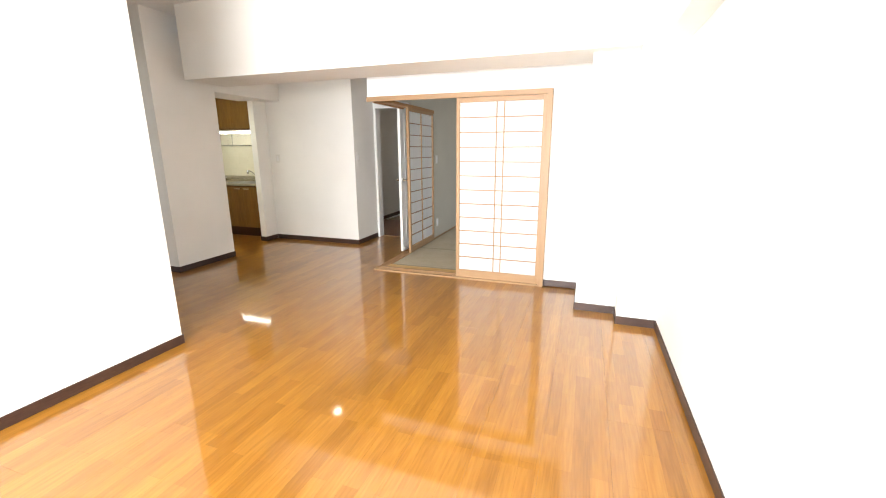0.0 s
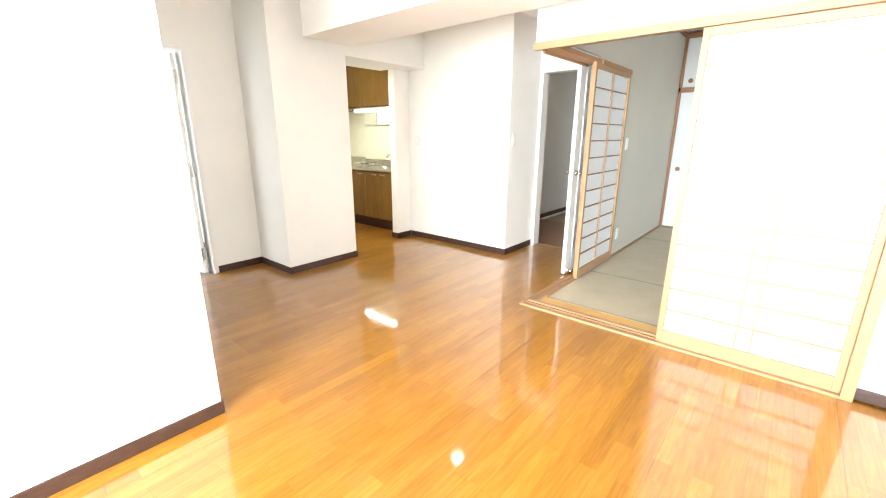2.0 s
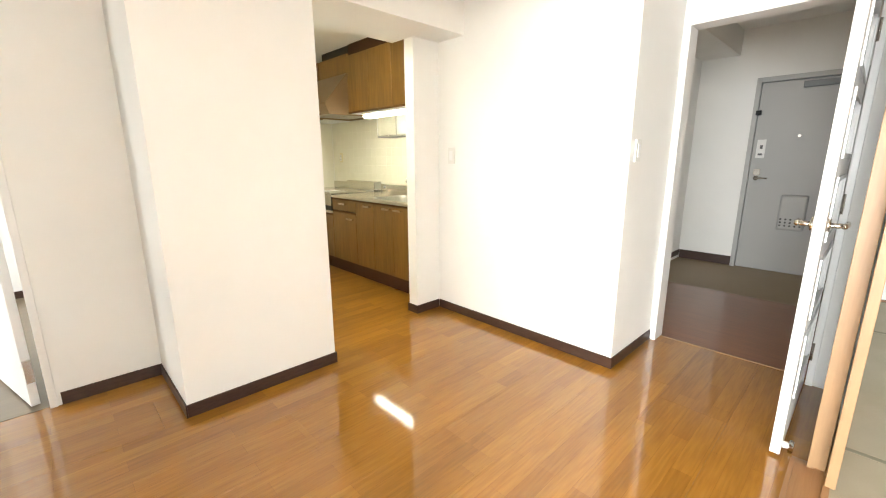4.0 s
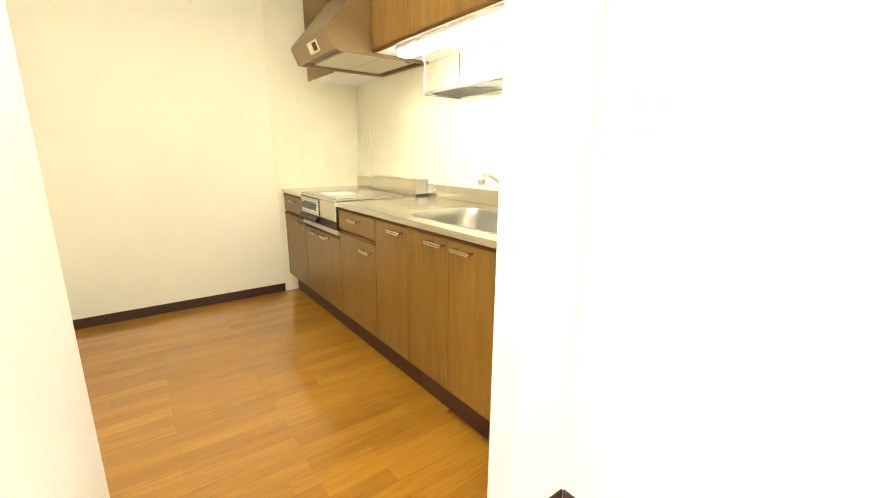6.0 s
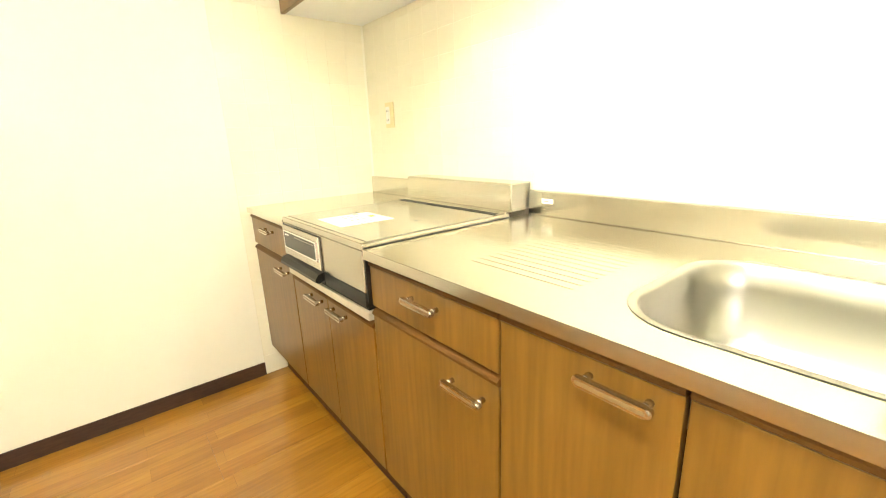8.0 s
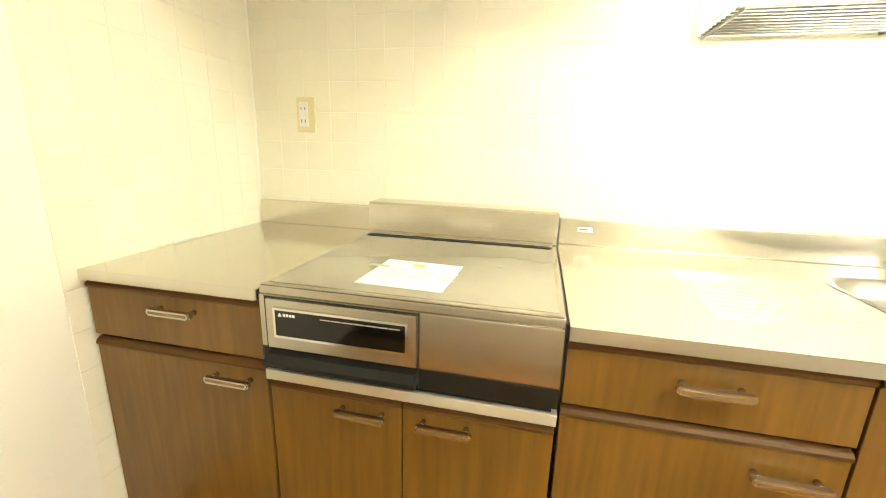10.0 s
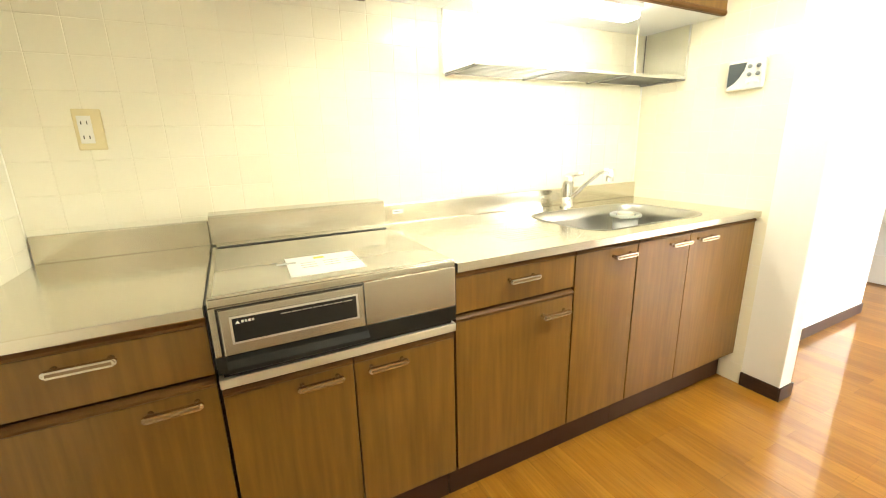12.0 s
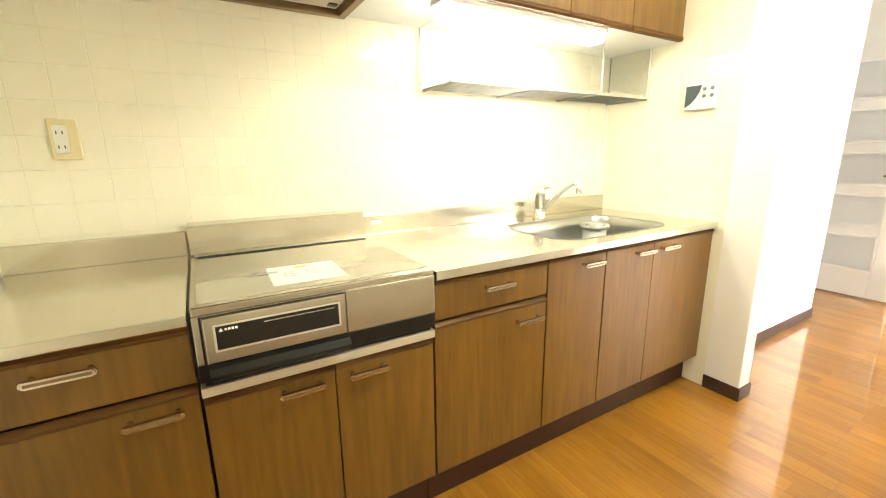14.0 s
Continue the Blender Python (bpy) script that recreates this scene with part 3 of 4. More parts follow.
mat_piece(0.965, 2.75, -0.90, 0.03, "x")
mat_piece(0.965, 1.89, 0.03, 1.80, "y")
mat_piece(1.89, 2.80, 0.03, 1.80, "y")
mat_piece(0.965, 2.80, 1.80, 2.73, "x")
mat_piece(2.80, 3.72, 0.03, 1.80, "y")
mat_piece(2.80, 3.72, 1.80, 2.73, "x")
mat_piece(2.75, 3.72, -0.90, 0.03, "x")

# closet
cl = thing("closet_front", (1.85, 2.78, 0), "brown wooden closet frame with an open half", "closet")
part("sill", box(0.967, 2.74, 2.73, 2.82, 0.0, 0.035, 0.002), BROWNTRIM_X, cl)
part("middle_rail", box(0.967, 2.74, 2.70, 2.82, 1.875, 1.935, 0.002), BROWNTRIM_X, cl)
part("top_rail", box(0.967, 2.74, 2.70, 2.82, 2.545, 2.60, 0.002), BROWNTRIM_X, cl)
part("post", box(0.967, 1.0, 2.70, 2.82, 0.035, 2.545, 0.002), BROWNTRIM_Z, cl)
part("post", box(2.70, 2.74, 2.70, 2.82, 0.035, 2.545, 0.002), BROWNTRIM_Z, cl)
part("shelf", boxes([(0.967, 2.74, 2.85, 3.55, 0.80, 0.83), (0.967, 2.74, 2.82, 2.87, 0.775, 0.845)]), SILLBOARD, cl, "pale wooden closet shelf")
part("upper_floor", box(0.967, 2.74, 2.83, 3.55, 1.88, 1.91), SILLBOARD, cl)
for n, z0, z1, zp in (("fusuma_door", 0.036, 1.873, 0.86), ("upper_door", 1.937, 2.543, 2.02)):
    d = part(n, box(1.002, 1.868, 2.745, 2.768, z0, z1, 0.002), FUSUMA, cl, "pale grey papered sliding door")
    for e0 in (1.0, 1.86):
        part("edge", box(e0, e0 + 0.012, 2.742, 2.770, z0, z1), FUSUMA, d)
    part("finger_pull", rod((1.09, 2.738, zp), (1.09, 2.747, zp), 0.030, 20), HOODM, d, "round bronze finger pull", True)
    part("pull_dish", rod((1.09, 2.735, zp), (1.09, 2.739, zp), 0.020, 20), BROWNTRIM_Z, d)
structure("trim_tatami", box(0.965, 0.99, -0.18, 2.70, 2.55, 2.60), BROWNTRIM_X, "brown picture rail in the tatami room", "trim")
structure("trim_tatami_corner", box(0.965, 0.985, -0.9, 2.70, 0.018, 0.034), CEDAR_Y, "thin wooden edging by the mats", "trim")


def plate(name, x0, x1, y0, y1, z0, z1, keys, label, category):
    s = thing(name, ((x0 + x1) / 2, (y0 + y1) / 2, z0), label, category)
    part("cover", box(x0, x1, y0, y1, z0, z1, 0.003), SWITCH, s)
    part("rocker", box(*keys, 0.002), PANEL, s)
    return s


plate("light_switch", 0.0, 0.010, 0.055, 0.125, 1.208, 1.328, (0.010, 0.014, 0.073, 0.107, 1.233, 1.303), "white wall switch beside the hall door", "switch")
plate("light_switch", -1.37, -1.30, -0.010, 0.0, 1.19, 1.31, (-1.352, -1.318, -0.014, -0.010, 1.215, 1.285), "white wall switch beside the kitchen opening", "switch")
plate("light_switch", 0.965, 0.975, 0.72, 0.79, 1.17, 1.29, (0.975, 0.979, 0.738, 0.772, 1.195, 1.265), "white wall switch in the tatami room", "switch")
plate("wall_socket", 0.965, 0.975, 0.74, 0.81, 0.20, 0.32, (0.975, 0.979, 0.758, 0.792, 0.225, 0.295), "white wall socket in the tatami room", "socket")

plate("wall_socket", 3.02, 3.11, -1.095, -1.085, 0.35, 0.42, (3.045, 3.085, -1.098, -1.095, 0.365, 0.405), "white wall socket beside the sliding screens", "socket")
plate("wall_plate", 3.00, 3.12, -1.095, -1.085, 0.87, 0.94, (3.02, 3.10, -1.098, -1.095, 0.885, 0.925), "white cover plate beside the sliding screens", "plate")

# ---------------------------------------------------------------- kitchen
FY = -0.040     # front of the doors
BACK = 0.625    # face of the wall tiles


def handle(parent, x0, x1, z, horizontal=True):
    """A flat bar with rounded ends on two studs."""
    r, y = 0.0075, FY - 0.030
    bm = bmesh.new()
    n = 10
    ring = []
    for k in range(n + 1):
        a = math.pi / 2 + math.pi * k / n
        ring.append((x0 + r + r * math.cos(a), z + r * math.sin(a)))
    for k in range(n + 1):
        a = -math.pi / 2 + math.pi * k / n
        ring.append((x1 - r + r * math.cos(a), z + r * math.sin(a)))
    f = [bm.verts.new((x, y, zz)) for x, zz in ring]
    b = [bm.verts.new((x, y + 0.011, zz)) for x, zz in ring]
    bm.faces.new(f)
    bm.faces.new(b)
    for k in range(len(ring)):
        j = (k + 1) % len(ring)
        bm.faces.new((f[k], f[j], b[j], b[k]))
    bmesh.ops.bevel(bm, geom=[e for e in bm.edges if all(abs(v.co.y - y) < 1e-5 for v in e.verts)], offset=0.003, segments=2, affect="EDGES")
    h = part("handle", bm, NICKEL, parent, "satin metal bar handle", False)
    part("inlay", box(x0 + 0.008, x1 - 0.008, y - 0.0006, y + 0.002, z - 0.0032, z + 0.0032, 0.0005), HOODM, h, "dark bronze inlay")
    for x in (x0 + 0.014, x1 - 0.014):
        part("stud", rod((x, FY + 0.001, z), (x, y + 0.010, z), 0.006, 8), NICKEL, h, smooth=True)


def front(parent, name, x0, x1, z0, z1, hx0, hx1, hz):
    """A door or drawer front with a dark rounded lip along its top."""
    g = 0.0018
    d = part(name, box(x0 + g, x1 - g, FY, FY + 0.019, z0, z1 - 0.020, 0.0015), CAB, parent, "brown walnut-grain front")
    prof = [(FY, z1 - 0.020), (FY - 0.004, z1 - 0.016), (FY - 0.004, z1 - 0.010), (FY + 0.002, z1 - 0.004), (FY + 0.010, z1), (FY + 0.019, z1), (FY + 0.019, z1 - 0.020)]
    part("lip", prism(prof, x0 + g, x1 - g), LIP, d, "dark rounded lip")
    handle(d, hx0, hx1, hz)


def base_unit(x0, x1, label, top=0.808):
    u = thing("base_cabinet", ((x0 + x1) / 2, 0.27, 0), label, "cabinet", "kitchen base cabinets")
    part("carcass", box(x0 + 0.001, x1 - 0.001, FY + 0.021, BACK - 0.01, 0.147, top), CABEDGE, u)
    part("toe_kick", box(x0, x1, 0.022, BACK - 0.02, 0.0, 0.147), KICK, u, "recessed brown plinth")
    return u


u = base_unit(-4.223, -3.751, "walnut-grain base cabinet with drawer beside the wall")
front(u, "drawer", -4.223, -3.751, 0.684, 0.822, -4.027, -3.911, 0.774)
front(u, "door", -4.223, -3.751, 0.150, 0.674, -3.897, -3.782, 0.629)
u = base_unit(-3.747, -3.139, "walnut-grain cabinet under the built-in stove", 0.640)
front(u, "door", -3.747, -3.441, 0.150, 0.640, -3.587, -3.471, 0.600)
front(u, "door", -3.441, -3.139, 0.150, 0.640, -3.409, -3.293, 0.600)
part("metal_strip", box(-3.747, -3.139, FY - 0.012, FY + 0.02, 0.646, 0.670, 0.002), TRIMSTEEL, u, "stainless trim strip")
u = base_unit(-3.135, -2.674, "walnut-grain base cabinet with a drawer over a door", 0.80)
front(u, "drawer", -3.135, -2.674, 0.692, 0.822, -2.958, -2.839, 0.766)
front(u, "door", -3.135, -2.674, 0.150, 0.684, -2.822, -2.702, 0.618)
u = base_unit(-2.672, -2.365, "narrow walnut-grain base cabinet with one door", 0.62)
front(u, "door", -2.672, -2.365, 0.150, 0.822, -2.508, -2.393, 0.774)
u = base_unit(-2.363, -1.585, "walnut-grain sink cabinet with two doors", 0.62)
front(u, "door", -2.363, -2.055, 0.150, 0.822, -2.193, -2.075, 0.776)
front(u, "door", -2.055, -1.589, 0.150, 0.822, -2.021, -1.903, 0.776)

# worktops
wl = thing("worktop", (-3.985, 0.26, 0.81), "brushed stainless steel worktop beside the wall", "worktop", "steel worktops")
part("top", box(-4.223, -3.752, FY - 0.016, BACK - 0.002, 0.824, 0.850, 0.004), STEEL, wl)
part("upstand", box(-4.223, -3.752, BACK - 0.022, BACK - 0.002, 0.848, 0.935, 0.004), STEEL, wl)


def ring_rect(cx, cy, hx, hy, r, n=8):
    pts = []
    for qx, qy, a0 in ((1, 1, 0), (-1, 1, 90), (-1, -1, 180), (1, -1, 270)):
        for k in range(n + 1):
            a = radians(a0 + 90 * k / n)
            pts.append((cx + qx * (hx - r) + r * math.cos(a), cy + qy * (hy - r) + r * math.sin(a)))
    return pts


def sink_top():
    """A worktop sheet with a rounded sink opening and a rolled front edge."""
    bm = bmesh.new()
    x0, x1, y0, y1, z = -3.133, -1.585, FY - 0.016, BACK - 0.002, 0.85
    hole = ring_rect(SX, SY, SHX, SHY, 0.11)
    inner = [bm.verts.new((x, y, z)) for x, y in hole]
    outer = []
    for x, y in hole:
        dx, dy = (x - SX) / SHX, (y - SY) / SHY
        m = max(abs(dx), abs(dy))
        ox = SX + dx / m * ((x1 - SX) if dx > 0 else (SX - x0))
        oy = SY + dy / m * ((y1 - SY) if dy > 0 else (SY - y0))
        outer.append(bm.verts.new((ox, oy, z)))
    n = len(hole)
    for k in range(n):
        bm.faces.new((inner[k], inner[(k + 1) % n], outer[(k + 1) % n], outer[k]))
    for c in ((x0, y0), (x0, y1), (x1, y0), (x1, y1)):
        best = min(outer, key=lambda v: (v.co.x - c[0]) ** 2 + (v.co.y - c[1]) ** 2)
        best.co = (c[0], c[1], z)
    box(x0, x1, y0 - 0.0005, y0 + 0.002, 0.824, 0.8495, bm=bm)
    box(x0, x0 + 0.002, y0 + 0.002, y1, 0.824, 0.8495, bm=bm)
    return bm


SX, SY, SHX, SHY = -2.165, 0.240, 0.345, 0.208
wr = thing("worktop", (-2.355, 0.26, 0.81), "brushed stainless steel worktop with a sunk sink", "worktop", "steel worktops")
part("top", sink_top(), STEEL, wr)
part("upstand", box(-3.133, -1.585, BACK - 0.022, BACK - 0.002, 0.849, 0.935, 0.004), STEEL, wr)
bm = bmesh.new()
loops = []
for inset, z, r in ((-0.012, 0.8512, 0.12), (0.0, 0.851, 0.11), (0.006, 0.845, 0.105), (0.012, 0.80, 0.10), (0.022, 0.70, 0.10), (0.045, 0.675, 0.09), (0.12, 0.668, 0.06)):
    loops.append([bm.verts.new((x, y, z)) for x, y in ring_rect(SX, SY, SHX - inset, SHY - inset, r)])
for a, b in zip(loops, loops[1:]):
    for k in range(len(a)):
        bm.faces.new((a[k], a[(k + 1) % len(a)], b[(k + 1) % len(a)], b[k]))
bm.faces.new(loops[-1])
part("sink_bowl", bm, SINKM, wr, "satin steel sink bowl", True)

# pressed draining ribs beside the sink, maker's sticker, cover plate behind the tap
for i in range(13):
    y = 0.07 + 0.027 * i
    part("drain_rib", box(-2.86, -2.60, y, y + 0.006, 0.8495, 0.8508, 0.0006), STEEL, wr)
sk = part("sticker", box(-3.075, -3.03, BACK - 0.0228, BACK - 0.022, 0.893, 0.909), LABELW, wr, "white paper sticker")
part("sticker_print", box(-3.070, -3.045, BACK - 0.0233, BACK - 0.0228, 0.899, 0.903), LABELB, sk)
part("cover_plate", box(-2.135, -2.095, BACK - 0.028, BACK - 0.022, 0.855, 0.925, 0.002), SINKM, wr, "satin steel cover plate")

# drain basket standing in the sink
bk = thing("drain_basket", (-1.985, 0.330, 0.668), "clear plastic strainer with a grey lid in the sink", "strainer")
part("cup", revolve(-1.985, 0.330, [(0.0484, 0.6690), (0.0546, 0.7000), (0.0581, 0.8090), (0.0528, 0.8090), (0.0493, 0.7000), (0.0440, 0.6750)]), FROST, bk, "clear ribbed cup", True)
part("lid", revolve(-1.985, 0.330, [(0.0616, 0.8090), (0.0704, 0.8120), (0.0722, 0.8210), (0.0686, 0.8270), (0.0616, 0.8250), (0.0581, 0.8170), (0.0100, 0.8170)]), LIDGREY, bk, "pale grey ring lid", True)
part("lid_slot", revolve(-1.985, 0.330, [(0.0493, 0.8170), (0.0493, 0.8190), (0.0396, 0.8190)]), BLACK, bk)
part("lid_centre", revolve(-1.985, 0.330, [(0.0370, 0.8170), (0.0387, 0.8250), (0.0334, 0.8290)]), FILTER, bk, "", True)

# mixer tap
TAP_X, TAP_Y = -2.180, 0.525
tp = thing("kitchen_tap", (TAP_X, TAP_Y, 0.85), "chrome single-lever mixer tap with a long spout", "tap")
part("base", revolve(TAP_X, TAP_Y, [(0.033, 0.850), (0.033, 0.858), (0.027, 0.866), (0.025, 0.90)]), CHROME, tp, "", True)
part("body", revolve(TAP_X, TAP_Y, [(0.024, 0.90), (0.026, 0.905), (0.027, 0.965), (0.029, 0.968), (0.029, 1.00), (0.024, 1.008)]), CHROME, tp, "", True)
part("spout", tube([(TAP_X, TAP_Y - 0.01, 0.885), (TAP_X - 0.003, TAP_Y - 0.04, 0.908), (TAP_X - 0.010, TAP_Y - 0.12, 0.972), (TAP_X - 0.015, TAP_Y - 0.19, 1.022), (TAP_X - 0.018, TAP_Y - 0.225, 1.040), (TAP_X - 0.02, TAP_Y - 0.265, 1.042)], 0.0105, 12), CHROME, tp, "slanting chrome spout", True)
part("spray_head", rod((TAP_X - 0.02, TAP_Y - 0.27, 0.998), (TAP_X - 0.02, TAP_Y - 0.27, 1.050), 0.016, 16), CHROME, tp, "", True)
part("lever", tube([(TAP_X, TAP_Y, 1.003), (TAP_X + 0.005, TAP_Y - 0.04, 1.014), (TAP_X + 0.01, TAP_Y - 0.085, 1.02)], [0.016, 0.011, 0.009], 10), CHROME, tp, "", True)

# built-in stove
st = thing("induction_stove", (-3.442, 0.2, 0.664), "silver built-in stove with a grill drawer, protective film on top", "stove")
x0, x1 = -3.746, -3.140
part("body", box(x0 + 0.004, x1 - 0.004, FY + 0.02, 0.51, 0.672, 0.842), BLACK, st)
part("top_plate", box(x0, x1, FY - 0.014, 0.515, 0.842, 0.862, 0.004), STOVEM, st, "silver top frame")
part("glass_top", box(x0 + 0.012, x1 - 0.012, FY + 0.005, 0.445, 0.862, 0.865, 0.001), STOVETOP, st, "champagne glass plate")
part("control_strip", box(x0 + 0.004, x1 - 0.004, FY - 0.011, FY + 0.003, 0.862, 0.8645, 0.001), STOVEM, st)
part("vent_slot", box(x0 + 0.02, x1 - 0.02, 0.452, 0.465, 0.862, 0.8665), BLACK, st)
part("rear_vent", box(x0 + 0.012, x1 - 0.012, 0.47, 0.508, 0.862, 0.870, 0.002), STOVEM, st)
part("guard", prism([(0.512, 0.866), (0.516, 0.956), (0.526, 0.962), (0.62, 0.962), (0.62, 0.866)], x0, x1), STEEL, st, "stainless rear guard")
# added darker sheet, its colour dims the lamp glare on the guard's end
part("guard_end", box(x1, x1 + 0.002, 0.522, 0.618, 0.868, 0.958), SINKM, st, "darker steel sheet added to dim the glare on the guard end")
part("front_panel", box(x0, x1, FY - 0.016, FY + 0.02, 0.727, 0.843, 0.003), STOVEM, st)
part("lower_band", box(x0, x1, FY - 0.015, FY + 0.02, 0.684, 0.727, 0.003), BLACK, st, "black lower band")
part("skirt", box(x0 + 0.01, x1 - 0.01, FY - 0.004, FY + 0.02, 0.672, 0.684), BLACK, st)
gd = part("grill_door", box(x0 + 0.020, x0 + 0.340, FY - 0.024, FY - 0.016, 0.729, 0.838, 0.003), STOVEM, st, "silver grill door")
gx0, gx1, gz0, gz1, gy = x0 + 0.044, x0 + 0.319, 0.762, 0.817, FY - 0.024
part("grill_window", box(gx0, gx1, gy - 0.0025, gy, gz0, gz1, 0.001), DARKGLASS, gd, "dark glass window")
part("window_rim", boxes([(gx0 - 0.005, gx0, gy - 0.0035, gy, gz0 - 0.005, gz1 + 0.005), (gx1, gx1 + 0.005, gy - 0.0035, gy, gz0 - 0.005, gz1 + 0.005), (gx0, gx1, gy - 0.0035, gy, gz0 - 0.005, gz0), (gx0, gx1, gy - 0.0035, gy, gz1, gz1 + 0.005)]), CHROME, gd)
for i in range(7):
    part("window_print", box(gx0 + 0.10 + 0.024 * i, gx0 + 0.121 + 0.024 * i, gy - 0.0032, gy - 0.0025, gz1 - 0.010, gz1 - 0.008), FILTER, gd)
for i in range(4):
    part("window_print", box(gx0 + 0.018 + 0.007 * i, gx0 + 0.023 + 0.007 * i, gy - 0.0032, gy - 0.0025, gz1 - 0.012, gz1 - 0.0065), LABELW, gd)
part("warning_mark", prism([(gx0 + 0.006, gz1 - 0.013), (gx0 + 0.015, gz1 - 0.013), (gx0 + 0.0105, gz1 - 0.005)], gy - 0.0032, gy - 0.0025, "y"), LABELW, gd)
part("grill_handle", prism([(FY - 0.015, 0.726), (FY - 0.034, 0.722), (FY - 0.046, 0.708), (FY - 0.046, 0.698), (FY - 0.036, 0.692), (FY - 0.015, 0.700)], x0 + 0.022, x0 + 0.342), BLACK, gd, "black grill pull")
# black strips paint the shade in the gaps round the grill door
part("door_gap", boxes([(x0 + 0.014, x0 + 0.019, FY - 0.0175, FY - 0.016, 0.728, 0.842), (x0 + 0.019, x0 + 0.341, FY - 0.0175, FY - 0.016, 0.8385, 0.842)]), BLACK, st)
part("seam", box(x0 + 0.341, x0 + 0.344, FY - 0.0175, FY - 0.0155, 0.684, 0.842), BLACK, st)
lb = part("label", turned(box(-0.095, 0.095, -0.095, 0.095, 0, 0.0008), pose(-3.465, 0.10, 0.8653, 0, 0, -2)), LABELW, st, "white paper label")
part("label_print", turned(boxes([(-0.12, -0.07, 0.030, 0.046, 0.0008, 0.0014)] + [(-0.06 + 0.06 * (i % 3), -0.02 + 0.06 * (i % 3), 0.02 - 0.022 * (i // 3), 0.024 - 0.022 * (i // 3), 0.0008, 0.0014) for i in range(9)]), pose(-3.465, 0.10, 0.8653, 0, 0, -2)), PRINT, lb)
part("label_tab", turned(box(-0.02, 0.01, 0.055, 0.075, 0, 0.0009), pose(-3.465, 0.10, 0.8653, 0, 0, -2)), LABELY, lb)
for rx, ry in ((-3.595, 0.165), (-3.285, 0.215)):
    part("ring_mark", box(rx, rx + 0.015, ry, ry + 0.007, 0.865, 0.8656), LABELB, st)
# black strips paint the shade between stove and worktops
for gx in (x1, x0 - 0.004):
    part("side_gap", box(gx, gx + 0.004, FY - 0.01, 0.51, 0.70, 0.852), BLACK, st)

# upper cabinets
UY = 0.215
for i in range(4):
    xr = -1.585 - i * 0.385
    xl = xr - 0.385
    uc = thing("wall_cabinet", ((xl + xr) / 2, 0.4, 1.70), "walnut-grain wall cabinet over the sink", "cabinet", "kitchen wall cabinets")
    part("carcass", box(xl + 0.001, xr - 0.001, UY + 0.02, BACK - 0.002, 1.712, 2.28), PANEL, uc)
    part("door", box(xl + 0.0018, xr - 0.0018, UY, UY + 0.019, 1.722, 2.28, 0.0015), CAB, uc)
    prof = [(UY, 1.722), (UY - 0.004, 1.716), (UY - 0.004, 1.708), (UY + 0.002, 1.70), (UY + 0.019, 1.70), (UY + 0.019, 1.722)]
    part("lip", prism(prof, xl + 0.0018, xr - 0.0018), LIP, uc, "dark rounded lip")
structure("trim_cabinet_top", box(-3.125, -1.585, UY + 0.03, BACK - 0.002, 2.28, 2.398), CABEDGE, "dark brown filler over the wall cabinets", "trim")
part("valance", box(-3.125, -1.585, UY + 0.021, BACK - 0.004, 1.702, 1.7115), PANEL, uc)

# under-cabinet lamp
lp = thing("strip_light", (-2.5, 0.29, 1.66), "lit fluorescent strip light under the wall cabinets", "lamp")
part("housing", box(-2.92, -2.09, 0.245, 0.335, 1.680, 1.7015, 0.004), PANEL, lp)
part("diffuser", box(-2.91, -2.10, 0.250, 0.330, 1.645, 1.680, 0.010), TUBE, lp, "glowing white cover")

# ceiling lamps
cl1 = thing("ceiling_lamp", (-2.20, -0.90, 2.4), "lit round ceiling lamp in the kitchen", "lamp", "ceiling lamps")
part("base", revolve(-2.20, -0.90, [(0.10, 2.40), (0.24, 2.385), (0.245, 2.37)]), PANEL, cl1, "", True)
part("shade", revolve(-2.20, -0.90, [(0.24, 2.37), (0.245, 2.345), (0.21, 2.318), (0.12, 2.302), (0.02, 2.30)]), KITCHENGLOW, cl1, "glowing white cover", True)
cl2 = thing("ceiling_lamp", (-0.15, -0.62, REAR), "small lit round ceiling lamp behind the beam", "lamp", "ceiling lamps")
part("base", revolve(-0.15, -0.62, [(0.07, REAR), (0.075, REAR - 0.02), (0.07, REAR - 0.03)]), PANEL, cl2, "", True)
part("shade", revolve(-0.15, -0.62, [(0.062, REAR - 0.03), (0.055, REAR - 0.045), (0.01, REAR - 0.05)]), CEILGLOW, cl2, "glowing white cover", True)

cl3 = thing("ceiling_lamp", (0.2, 1.45, 2.6), "small lit round ceiling lamp in the hall", "lamp", "ceiling lamps")
part("base", revolve(0.2, 1.45, [(0.09, 2.60), (0.10, 2.585), (0.095, 2.57)]), PANEL, cl3, "", True)
part("shade", revolve(0.2, 1.45, [(0.085, 2.57), (0.075, 2.545), (0.02, 2.535)]), HALLGLOW, cl3, "glowing white cover", True)

# hanging dish rack
rk = thing("dish_rack", (-2.215, 0.49, 1.45), "hanging steel dish rack with clear side screens", "rack")
RX0, RX1, RZ = -2.815, -1.594, 1.455
for x in (RX0, RX1):
    part("side_screen", box(x - 0.002, x + 0.002, 0.372, 0.610, RZ + 0.012, 1.70), ACRYLIC, rk, "clear side screen")
    for hy in (0.364, 0.612):
        part("hanger", box(x - 0.004, x + 0.004, hy, hy + 0.008, RZ, 1.70), CHROME, rk)
part("hanger", box(-1.965, -1.959, 0.364, 0.370, RZ, 1.70), CHROME, rk)
